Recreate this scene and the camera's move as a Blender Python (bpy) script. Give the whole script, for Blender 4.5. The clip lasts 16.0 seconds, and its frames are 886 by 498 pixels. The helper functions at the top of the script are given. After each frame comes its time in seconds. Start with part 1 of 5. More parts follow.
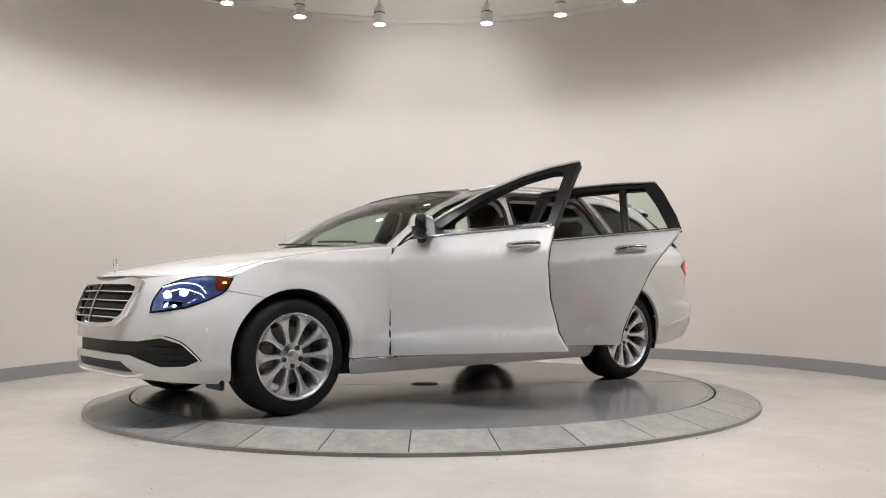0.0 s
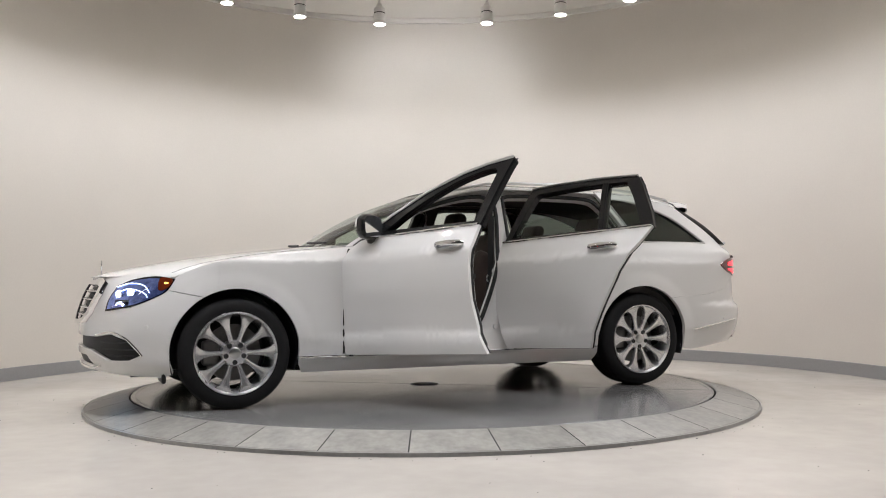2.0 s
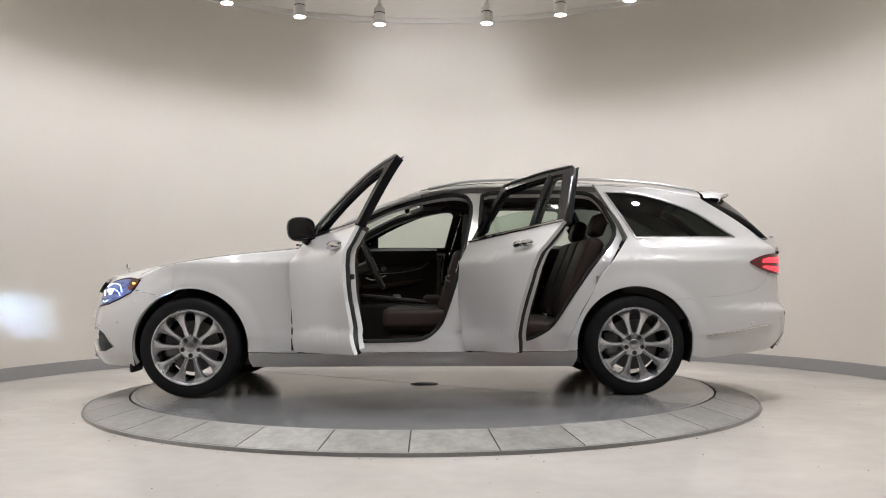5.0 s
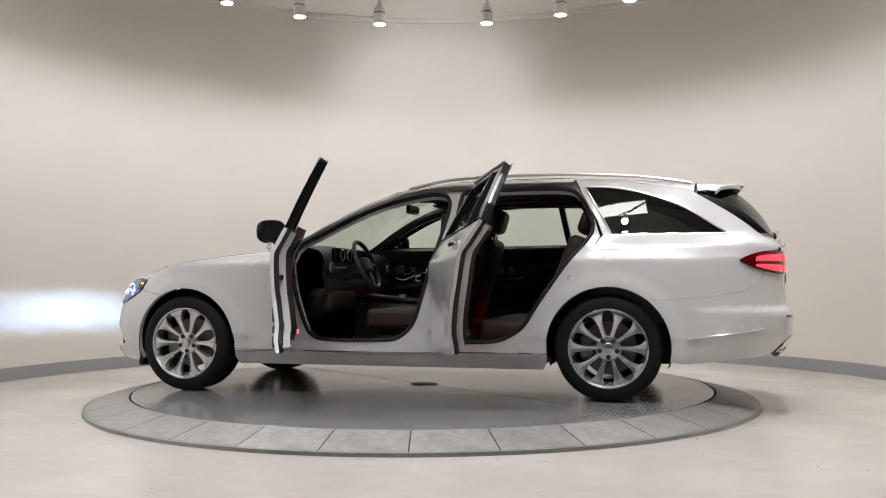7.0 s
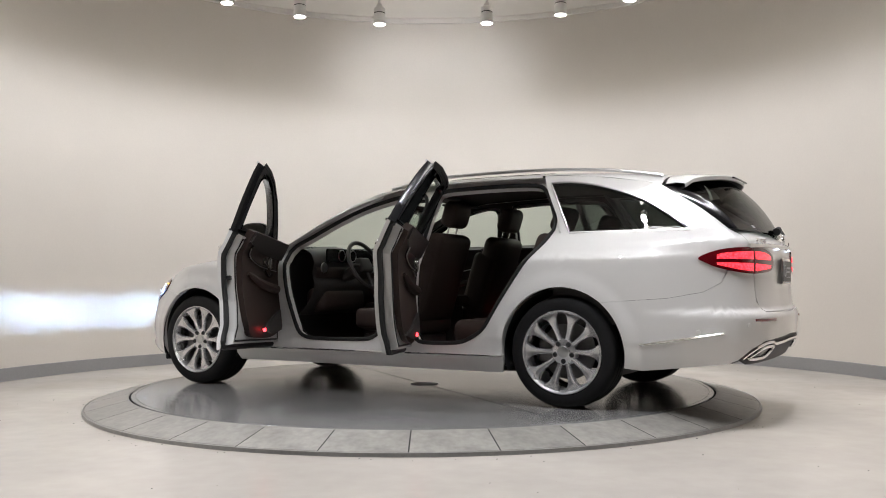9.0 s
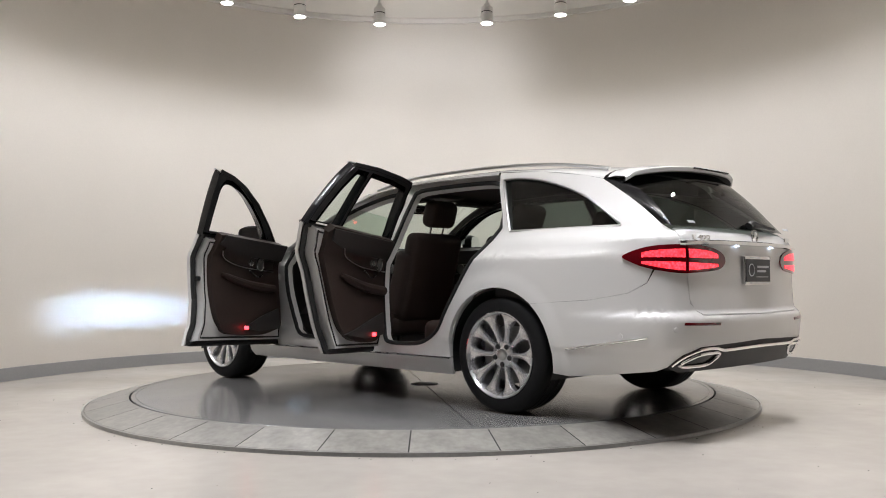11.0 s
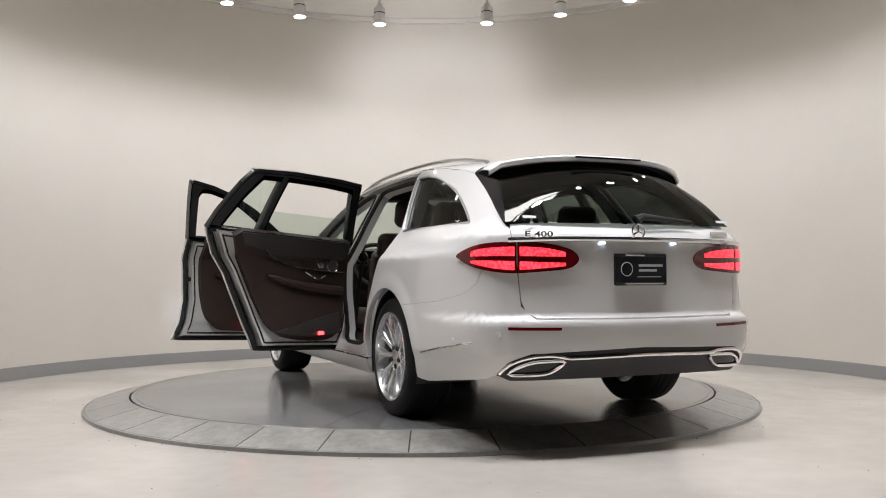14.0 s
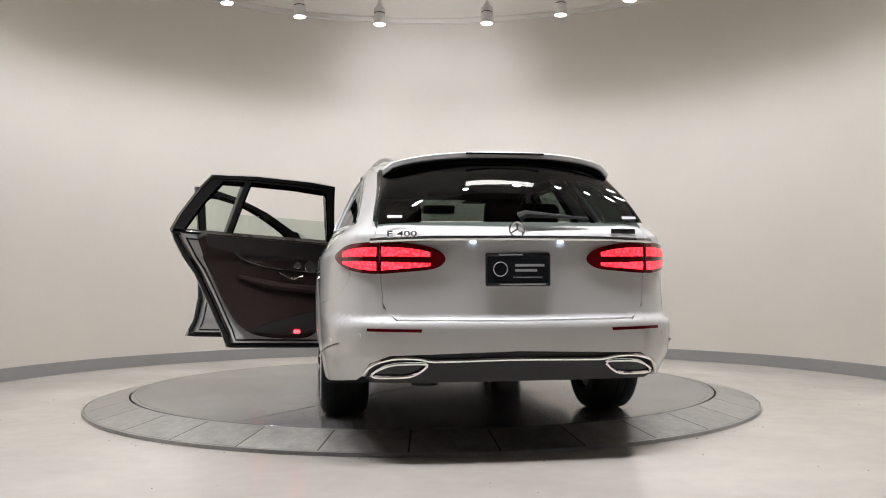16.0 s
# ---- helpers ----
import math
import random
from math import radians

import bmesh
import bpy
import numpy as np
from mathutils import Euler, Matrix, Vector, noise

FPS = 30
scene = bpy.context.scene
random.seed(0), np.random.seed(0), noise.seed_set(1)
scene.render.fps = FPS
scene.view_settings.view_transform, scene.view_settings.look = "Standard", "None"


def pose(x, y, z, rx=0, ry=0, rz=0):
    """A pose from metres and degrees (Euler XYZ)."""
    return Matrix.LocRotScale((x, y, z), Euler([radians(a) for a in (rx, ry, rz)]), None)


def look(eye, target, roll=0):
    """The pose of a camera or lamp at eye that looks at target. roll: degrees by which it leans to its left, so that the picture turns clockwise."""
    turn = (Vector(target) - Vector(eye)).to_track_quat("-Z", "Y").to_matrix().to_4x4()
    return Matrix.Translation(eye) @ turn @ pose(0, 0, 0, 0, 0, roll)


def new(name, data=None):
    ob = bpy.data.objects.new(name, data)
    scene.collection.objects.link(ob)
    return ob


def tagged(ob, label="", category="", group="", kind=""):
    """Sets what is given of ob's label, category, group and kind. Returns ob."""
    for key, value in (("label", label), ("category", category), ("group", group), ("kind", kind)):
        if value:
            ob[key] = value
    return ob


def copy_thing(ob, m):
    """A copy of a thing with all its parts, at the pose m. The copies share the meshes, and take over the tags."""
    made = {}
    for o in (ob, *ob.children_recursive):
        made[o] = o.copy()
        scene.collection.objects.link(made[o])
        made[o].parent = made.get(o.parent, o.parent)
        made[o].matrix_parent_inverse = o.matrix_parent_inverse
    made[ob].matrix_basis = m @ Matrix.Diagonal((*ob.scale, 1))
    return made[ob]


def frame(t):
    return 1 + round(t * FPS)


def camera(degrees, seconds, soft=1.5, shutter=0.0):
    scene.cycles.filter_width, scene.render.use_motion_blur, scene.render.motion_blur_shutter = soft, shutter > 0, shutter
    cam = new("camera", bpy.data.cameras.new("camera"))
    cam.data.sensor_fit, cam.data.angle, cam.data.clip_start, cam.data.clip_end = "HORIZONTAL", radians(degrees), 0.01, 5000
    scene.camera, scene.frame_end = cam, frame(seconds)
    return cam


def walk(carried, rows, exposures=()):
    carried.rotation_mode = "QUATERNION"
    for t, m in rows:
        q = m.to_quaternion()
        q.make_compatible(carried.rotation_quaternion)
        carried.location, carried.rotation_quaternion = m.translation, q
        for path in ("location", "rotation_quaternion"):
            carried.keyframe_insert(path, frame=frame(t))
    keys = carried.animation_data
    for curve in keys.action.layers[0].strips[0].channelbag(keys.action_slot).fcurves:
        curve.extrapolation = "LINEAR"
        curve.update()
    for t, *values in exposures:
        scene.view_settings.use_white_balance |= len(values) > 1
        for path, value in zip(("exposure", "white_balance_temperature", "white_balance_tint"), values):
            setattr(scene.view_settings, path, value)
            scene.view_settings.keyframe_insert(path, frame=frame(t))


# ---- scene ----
EYE = (0.0, -6.660, 0.748)
AIM = look(EYE, (0.129, -0.666, 0.978), -0.29)
cam = camera(52.9, 16.0, soft=1.0)
walk(cam, [(0.0, AIM), (16.0, AIM)], [(0.0, 0.0), (16.0, 0.0)])


def turn(t):
    """Heading of the car on the turning disc, in degrees."""
    return 217.37 - 7.5633 * t + 0.01094 * (t - 8.0) ** 2


def car_pose(t):
    return pose(0, 0, 0, 0, 0, turn(t)) @ pose(0.068, -0.13, 0)


# ---- light ----
WALL_R, WALL_CX, CEIL, FLOOR_Z = 3.88, 0.065, 3.90, -0.085
HEAD_R, HEAD_Z = 2.85, 3.525
HEADS = [132.8, 116.7, 99.4, 76.1, 59.9, 44.2, 28, 12, -4, -20, -36, -52, -68, -84, -100, -115, -131, -147, -163, -179, 165, 149]

world = bpy.data.worlds.new("room")
scene.world = world
world.use_nodes = True
world.node_tree.nodes["Background"].inputs[0].default_value = (0.9, 0.85, 0.78, 1)
world.node_tree.nodes["Background"].inputs[1].default_value = 0.0


def spot(name, at, to, watts, cone=130, size=0.05, colour=(0.985, 0.985, 1.045)):
    lamp = bpy.data.lights.new(name, "SPOT")
    lamp.energy, lamp.spot_size, lamp.spot_blend, lamp.shadow_soft_size, lamp.color = watts, radians(cone), 1.0, size, colour
    ob = new(name, lamp)
    ob.matrix_basis = look(at, to)
    return ob


def head_watts(a):
    """The front heads burn brightest, those along the sides are dimmed."""
    off = abs(a + 92)
    return 122 if off < 30 else 84 if off < 45 else 62 if off < 60 else 52 if off < 95 else 58


for a in HEADS:
    c, s = math.cos(radians(a)), math.sin(radians(a))
    at = (HEAD_R * c, HEAD_R * s, HEAD_Z - 0.03)
    if a in (99.4, 76.1):
        # extra spot with no fitting of its own, added to brighten the upper wall
        spot("added_wall_wash", at, (WALL_CX + 0.03, WALL_R, 2.7), 20, 172)
        spot("head_lamp", at, (HEAD_R * c * 1.05, HEAD_R * s * 1.05, 0), 54, 134)
    elif -170 < a < -10:
        spot("head_lamp", at, (HEAD_R * c * 1.10, HEAD_R * s * 1.10, 0), head_watts(a), 108)
    else:
        spot("head_lamp", at, (HEAD_R * c * 1.05, HEAD_R * s * 1.05, 0), head_watts(a), 132)


# ---- materials ----
def mat(name, colour, rough=0.5, metal=0.0, grain=0.0, scale=40.0, stain=0.0, stain_scale=2.0, bump=0.0, coat=0.0, rvar=0.0, spec=0.5, vary=0.0, emit=None, power=0.0):
    """A surface with a fine grain and large stains in its colour, and a fine relief."""
    m = bpy.data.materials.new(name)
    m.use_nodes = True
    nt = m.node_tree
    b = nt.nodes["Principled BSDF"]
    b.inputs["Base Color"].default_value = (*colour, 1)
    b.inputs["Roughness"].default_value, b.inputs["Metallic"].default_value = rough, metal
    b.inputs["Coat Weight"].default_value, b.inputs["Coat Roughness"].default_value = coat, 0.03
    b.inputs["Specular IOR Level"].default_value = spec
    if emit:
        b.inputs["Emission Color"].default_value, b.inputs["Emission Strength"].default_value = (*emit, 1), power
    if not (grain or stain or bump or rvar):
        return m
    tc = nt.nodes.new("ShaderNodeTexCoord")

    def cloud(sc, detail):
        n = nt.nodes.new("ShaderNodeTexNoise")
        n.inputs["Scale"].default_value, n.inputs["Detail"].default_value = sc, detail
        nt.links.new(tc.outputs["Object"], n.inputs["Vector"])
        return n.outputs[0]

    def span(v, lo, hi):
        r = nt.nodes.new("ShaderNodeMapRange")
        r.inputs["From Min"].default_value, r.inputs["From Max"].default_value = 0.2, 0.8
        r.inputs["To Min"].default_value, r.inputs["To Max"].default_value = lo, hi
        nt.links.new(v, r.inputs["Value"])
        return r.outputs["Result"]

    fine, coarse = cloud(scale, 5), cloud(stain_scale, 4)
    if grain or stain:
        mul = nt.nodes.new("ShaderNodeMath")
        mul.operation = "MULTIPLY"
        nt.links.new(span(fine, 1 - grain, 1 + grain), mul.inputs[0])
        nt.links.new(span(coarse, 1 - stain, 1 + stain), mul.inputs[1])
        if vary:
            info, more = nt.nodes.new("ShaderNodeObjectInfo"), nt.nodes.new("ShaderNodeMath")
            more.operation = "MULTIPLY"
            wide = nt.nodes.new("ShaderNodeMapRange")
            wide.inputs["To Min"].default_value, wide.inputs["To Max"].default_value = 1 - vary, 1 + vary
            nt.links.new(info.outputs["Random"], wide.inputs["Value"])
            nt.links.new(mul.outputs[0], more.inputs[0]), nt.links.new(wide.outputs["Result"], more.inputs[1])
            mul = more
        vm = nt.nodes.new("ShaderNodeVectorMath")
        vm.operation = "SCALE"
        vm.inputs[0].default_value = colour
        nt.links.new(mul.outputs[0], vm.inputs["Scale"])
        nt.links.new(vm.outputs[0], b.inputs["Base Color"])
    if rvar:
        nt.links.new(span(coarse, max(0.02, rough - rvar), min(1, rough + rvar)), b.inputs["Roughness"])
    if bump:
        bp = nt.nodes.new("ShaderNodeBump")
        bp.inputs["Strength"].default_value, bp.inputs["Distance"].default_value = bump, 0.002
        nt.links.new(fine, bp.inputs["Height"])
        nt.links.new(bp.outputs[0], b.inputs["Normal"])
    return m


M_WALL = mat("wall_paint", (0.715, 0.676, 0.617), 0.75, grain=0.02, scale=60, stain=0.03, stain_scale=1.2, bump=0.08)
M_HALL = mat("unseen_hall_paint", (0.22, 0.21, 0.20), 0.8, grain=0.04, stain=0.06, bump=0.05)
M_CEIL = mat("ceiling_paint", (0.78, 0.76, 0.72), 0.8, grain=0.02, stain=0.03, bump=0.05)
M_FLOOR = mat("floor_concrete", (0.56, 0.52, 0.47), 0.20, grain=0.05, scale=9, stain=0.09, stain_scale=0.9, bump=0.03, rvar=0.06)
M_BASE = mat("baseboard_vinyl", (0.30, 0.30, 0.30), 0.45, grain=0.04, scale=50, stain=0.05)
M_DISC = mat("disc_concrete", (0.19, 0.189, 0.186), 0.16, grain=0.07, scale=22, stain=0.13, stain_scale=1.6, bump=0.02, rvar=0.035)
M_TILE = mat("ramp_stone", (0.275, 0.266, 0.242), 0.36, vary=0.16, grain=0.22, scale=26, stain=0.34, stain_scale=5.5, bump=0.18, rvar=0.12)
M_GAP = mat("dark_joint", (0.03, 0.03, 0.03), 0.8, grain=0.1)
M_STEEL = mat("edge_steel", (0.35, 0.35, 0.34), 0.4, metal=0.8, grain=0.1, stain=0.2)
M_LAMPW = mat("lamp_white", (0.80, 0.79, 0.76), 0.4, grain=0.02, stain=0.02)
M_GLOW = mat("lamp_glow", (1, 1, 1), 0.4, emit=(1.0, 0.96, 0.90), power=45.0)
M_PANEL = mat("panel_glow", (1, 1, 1), 0.4, emit=(1.0, 0.98, 0.95), power=18.0)
M_DARK = mat("dark_plastic", (0.02, 0.02, 0.021), 0.5, grain=0.1, bump=0.05)


# ---- building helpers ----
def mesh_of(name, bm, material, smooth=None):
    me = bpy.data.meshes.new(name)
    bm.normal_update()
    bm.to_mesh(me)
    bm.free()
    for m in material if isinstance(material, (list, tuple)) else [material]:
        me.materials.append(m)
    if smooth is not None:
        me.polygons.foreach_set("use_smooth", [True] * len(me.polygons))
        if smooth:
            me.set_sharp_from_angle(angle=radians(smooth))
    return me


def part(name, bm, material, parent=None, label="", smooth=35, at=None):
    """Links a bmesh as one mesh object, under a thing or a part."""
    ob = new(name, mesh_of(name, bm, material, smooth))
    if parent:
        ob.parent = parent
    if at is not None:
        ob.matrix_basis = at
    return tagged(ob, label) if label else ob


def grid(pts, close_u=False, close_v=False, bm=None):
    """A quad sheet through a grid of points."""
    bm = bm or bmesh.new()
    v = [[bm.verts.new(p) for p in row] for row in pts]
    nu, nv = len(v), len(v[0])
    for i in range(nu if close_u else nu - 1):
        for j in range(nv if close_v else nv - 1):
            q = [v[i][j], v[(i + 1) % nu][j], v[(i + 1) % nu][(j + 1) % nv], v[i][(j + 1) % nv]]
            try:
                bm.faces.new(q)
            except ValueError:
                pass
    return bm


def box(x0, x1, y0, y1, z0, z1, bevel=0.0, bm=None, m=None):
    b = bmesh.new()
    bmesh.ops.create_cube(b, size=1.0)
    bmesh.ops.transform(b, matrix=Matrix.Translation(((x0 + x1) / 2, (y0 + y1) / 2, (z0 + z1) / 2)) @ Matrix.Diagonal((x1 - x0, y1 - y0, z1 - z0, 1)), verts=b.verts)
    if bevel:
        bmesh.ops.bevel(b, geom=b.edges[:], offset=bevel, segments=2, affect="EDGES")
    if m is not None:
        bmesh.ops.transform(b, matrix=m, verts=b.verts)
    return merged(bm, b)


def merged(bm, b):
    if bm is None:
        return b
    me = bpy.data.meshes.new("tmp")
    b.to_mesh(me)
    b.free()
    bm.from_mesh(me)
    bpy.data.meshes.remove(me)
    return bm


def lathe(profile, n=32, axis="z", bm=None, m=None, close=False):
    """Turns (radius, height) pairs round an axis."""
    b = grid([[(r * math.cos(2 * math.pi * k / n), r * math.sin(2 * math.pi * k / n), h) for k in range(n)] for r, h in profile], close_u=close, close_v=True)
    bmesh.ops.remove_doubles(b, verts=b.verts, dist=1e-5)
    if axis == "x":
        bmesh.ops.transform(b, matrix=pose(0, 0, 0, 0, 90, 0), verts=b.verts)
    if axis == "y":
        bmesh.ops.transform(b, matrix=pose(0, 0, 0, -90, 0, 0), verts=b.verts)
    if m is not None:
        bmesh.ops.transform(b, matrix=m, verts=b.verts)
    bmesh.ops.recalc_face_normals(b, faces=b.faces)
    return merged(bm, b)


def tube(pts, r, n=8, bm=None, closed=False, flat=1.0, caps=True):
    """A round bar along points; flat squashes it."""
    pts = [Vector(p) for p in pts]
    rows = []
    for i, p in enumerate(pts):
        a, b = (pts[(i - 1) % len(pts)], pts[(i + 1) % len(pts)]) if closed else (pts[max(i - 1, 0)], pts[min(i + 1, len(pts) - 1)])
        d = (b - a).normalized()
        side = d.cross(Vector((0, 0, 1)))
        side = side.normalized() if side.length > 1e-3 else Vector((1, 0, 0))
        up = side.cross(d).normalized()
        rr = r[i] if isinstance(r, (list, tuple)) else r
        rows.append([p + side * (rr * math.cos(2 * math.pi * k / n)) + up * (rr * flat * math.sin(2 * math.pi * k / n)) for k in range(n)])
    b = grid(rows, close_u=closed, close_v=True)
    if caps and not closed:
        b.verts.ensure_lookup_table()
        b.faces.new(b.verts[:n])
        b.faces.new(b.verts[-n:])
    bmesh.ops.recalc_face_normals(b, faces=b.faces)
    return merged(bm, b)


def structure(name, bm, material, label, category, smooth=35):
    return tagged(part(name, bm, material, None, smooth=smooth), label, category, kind="structure")


# ---- the round room ----
MOUTH_Y, HALL_X, HALL_Y, HALL_Z = -3.3, 6.2, -12.5, 4.3


def room_line(r):
    """The plan of the bay: a half-round end, then straight sides to its open mouth."""
    pts = [(WALL_CX + r, MOUTH_Y * k / 5) for k in range(5, 0, -1)]
    pts += [(WALL_CX + r * math.cos(math.pi * k / 96), r * math.sin(math.pi * k / 96)) for k in range(97)]
    return pts + [(WALL_CX - r, MOUTH_Y * k / 5) for k in range(1, 6)]


def band(r0, r1, z0, z1, fillet=0.0):
    a, b = room_line(r0), room_line(r1)
    sec = [(a, z0), (a, z1), (b, z1), (b, z0)]
    if fillet:
        c = room_line(r0 + fillet)
        sec = [(a, z0), (a, z1 - fillet), (c, z1), (b, z1), (b, z0)]
    bm = grid([[(x, y, z) for x, y in line] for line, z in sec], close_u=True)
    bm.verts.ensure_lookup_table()
    n = len(a)
    for k in (0, n - 1):
        bm.faces.new([bm.verts[i * n + k] for i in range(len(sec))])
    bmesh.ops.recalc_face_normals(bm, faces=bm.faces)
    return bm


structure("wall_round", band(WALL_R, WALL_R + 0.15, FLOOR_Z - 0.1, CEIL + 0.1), M_WALL, "curved wall painted warm off-white", "wall", 30)
structure("baseboard", band(WALL_R - 0.012, WALL_R - 0.0005, FLOOR_Z + 0.001, FLOOR_Z + 0.116, 0.004), M_BASE, "grey vinyl baseboard along the curved wall", "baseboard", 30)

# ring added so its darker face gives the shadow band under the ceiling
structure("trim", band(WALL_R - 0.05, WALL_R - 0.0005, CEIL - 0.055, CEIL - 0.0005, 0.006), M_CEIL, "white ring added under the ceiling to shape the dark shadow band", "trim", 30)


def plate(z0, z1, r):
    line = room_line(r)
    bm = bmesh.new()
    lo, hi = [bm.verts.new((x, y, z0)) for x, y in line], [bm.verts.new((x, y, z1)) for x, y in line]
    bm.faces.new(hi), bm.faces.new(lo)
    for i in range(len(line)):
        j = (i + 1) % len(line)
        bm.faces.new((lo[i], lo[j], hi[j], hi[i]))
    bmesh.ops.recalc_face_normals(bm, faces=bm.faces)
    return bm


structure("floor", box(-HALL_X - 0.2, HALL_X + 0.2, HALL_Y - 0.2, 4.3, FLOOR_Z - 0.2, FLOOR_Z), M_FLOOR, "pale polished concrete floor with scuffs", "floor", 10)
structure("ceiling", plate(CEIL, CEIL + 0.2, WALL_R + 0.1), M_CEIL, "white painted ceiling", "ceiling", 10)

# ---- unseen dark hall, added behind the camera to cut bounce light ----
HZ = (FLOOR_Z + 0.0005, HALL_Z)
for sgn, nm in ((1, "wall_hall_east"), (-1, "wall_hall_west")):
    structure(nm, box(min(sgn * HALL_X, sgn * (HALL_X + 0.15)), max(sgn * HALL_X, sgn * (HALL_X + 0.15)), HALL_Y, MOUTH_Y, *HZ), M_HALL, "unseen grey hall wall added to cut bounce light", "wall", 10)
    a, b = sorted((sgn * (WALL_R + 0.002) + WALL_CX, sgn * HALL_X))
    structure("wall_mouth", box(a, b, MOUTH_Y - 0.15, MOUTH_Y - 0.001, *HZ), M_HALL, "unseen grey wall added beside the bay to cut bounce light", "wall", 10)
structure("wall_hall_south", box(-HALL_X - 0.15, HALL_X + 0.15, HALL_Y - 0.15, HALL_Y - 0.001, *HZ), M_HALL, "unseen grey hall wall added to cut bounce light", "wall", 10)
structure("ceiling_hall", box(-HALL_X - 0.2, HALL_X + 0.2, HALL_Y - 0.2, MOUTH_Y, HALL_Z, HALL_Z + 0.2), M_HALL, "unseen dark hall ceiling added to cut bounce light", "ceiling", 10)
structure("wall_lintel", box(WALL_CX - WALL_R, WALL_CX + WALL_R, MOUTH_Y - 0.149, MOUTH_Y - 0.002, CEIL, HALL_Z), M_HALL, "unseen wall added over the mouth of the bay to close the dark hall", "wall", 10)

# ---- turntable ----
R_IN, R_OUT, Z_OUT = 2.068, 2.363, -0.062
ramp = tagged(new("ramp_ring"), "sloping ring of grey stone slabs round the turning disc", "ramp", kind="structure")
part("ring_bed", lathe([(R_IN + 0.004, -0.08), (R_IN + 0.004, -0.006), (R_OUT - 0.012, Z_OUT - 0.008), (R_OUT - 0.012, -0.083)], 132, close=True), M_GAP, ramp)
part("ring_edge", lathe([(R_OUT - 0.011, FLOOR_Z + 0.001), (R_OUT - 0.011, Z_OUT - 0.001), (R_OUT, Z_OUT - 0.003), (R_OUT + 0.002, FLOOR_Z + 0.001)], 132, close=True), M_STEEL, ramp, "dark steel edge")


def slab():
    half, bm, rows = math.pi / 33 - 0.0016, bmesh.new(), []
    for r, z in ((R_IN + 0.007, -0.03), (R_IN + 0.007, -0.003), (R_IN + 0.010, 0.0), (R_OUT - 0.016, Z_OUT), (R_OUT - 0.013, Z_OUT - 0.003), (R_OUT - 0.013, Z_OUT - 0.02)):
        rows.append([(r * math.cos(a), r * math.sin(a), z) for a in (half * (k / 2 - 1) for k in range(5))])
    grid(rows, bm=bm)
    bmesh.ops.recalc_face_normals(bm, faces=bm.faces)
    return mesh_of("slab", bm, M_TILE, 20)


disc = tagged(new("turntable_disc"), "large round grey concrete turntable disc", "turntable")
part("platform", lathe([(0.0, -0.05), (R_IN - 0.006, -0.05), (R_IN - 0.006, -0.003), (R_IN - 0.010, 0.0), (R_IN - 0.035, 0.0), (R_IN - 0.036, -0.002), (R_IN - 0.040, -0.002), (R_IN - 0.041, 0.0), (0.0, 0.0)], 132), M_DISC, disc, smooth=20)
part("hub_plate", lathe([(0.0, 0.0025), (0.10, 0.0025), (0.104, 0.0), (0.104, -0.004), (0.0, -0.004)], 40), M_STEEL, disc, "small scuffed steel hub plate")
part("floor_seam", box(-R_IN + 0.05, R_IN - 0.05, -0.003, 0.003, -0.003, 0.0006), M_GAP, disc)

slab_mesh = slab()
for k in range(33):
    ob = new("slab", slab_mesh)
    ob.parent = ramp
    ob.matrix_basis = pose(0, 0, 0, 0, 0, -86.45 + k * 360 / 33)

# ---- crumbs of grit on the floor ----
rng = random.Random(7)
bm = bmesh.new()
for k in range(150):
    a = rng.uniform(0, 2 * math.pi)
    r = R_OUT + 0.02 + abs(rng.gauss(0, 0.05)) if k < 80 else rng.uniform(R_OUT + 0.05, 3.6)
    s, x, y = rng.uniform(0.002, 0.006), r * math.cos(a), r * math.sin(a)
    v = [bm.verts.new((x + s * rng.uniform(0.6, 1.6) * math.cos(q), y + s * rng.uniform(0.6, 1.3) * math.sin(q), FLOOR_Z + 0.0005)) for q in (0.3, 2.2, 4.4)]
    t = bm.verts.new((x, y, FLOOR_Z + s * 0.7))
    for i in range(3):
        bm.faces.new((v[i], v[(i + 1) % 3], t))
tagged(part("grit", bm, M_GAP, None), "dark crumbs of grit on the concrete floor", "grit", kind="stuff")

# ---- track spotlights ----
rail = part("light_track", lathe([(HEAD_R - 0.018, CEIL - 0.03), (HEAD_R - 0.018, CEIL + 0.02), (HEAD_R + 0.018, CEIL + 0.02), (HEAD_R + 0.018, CEIL - 0.03)], 96, close=True), M_LAMPW)
tagged(rail, "white circular lighting track on the ceiling", "light track")


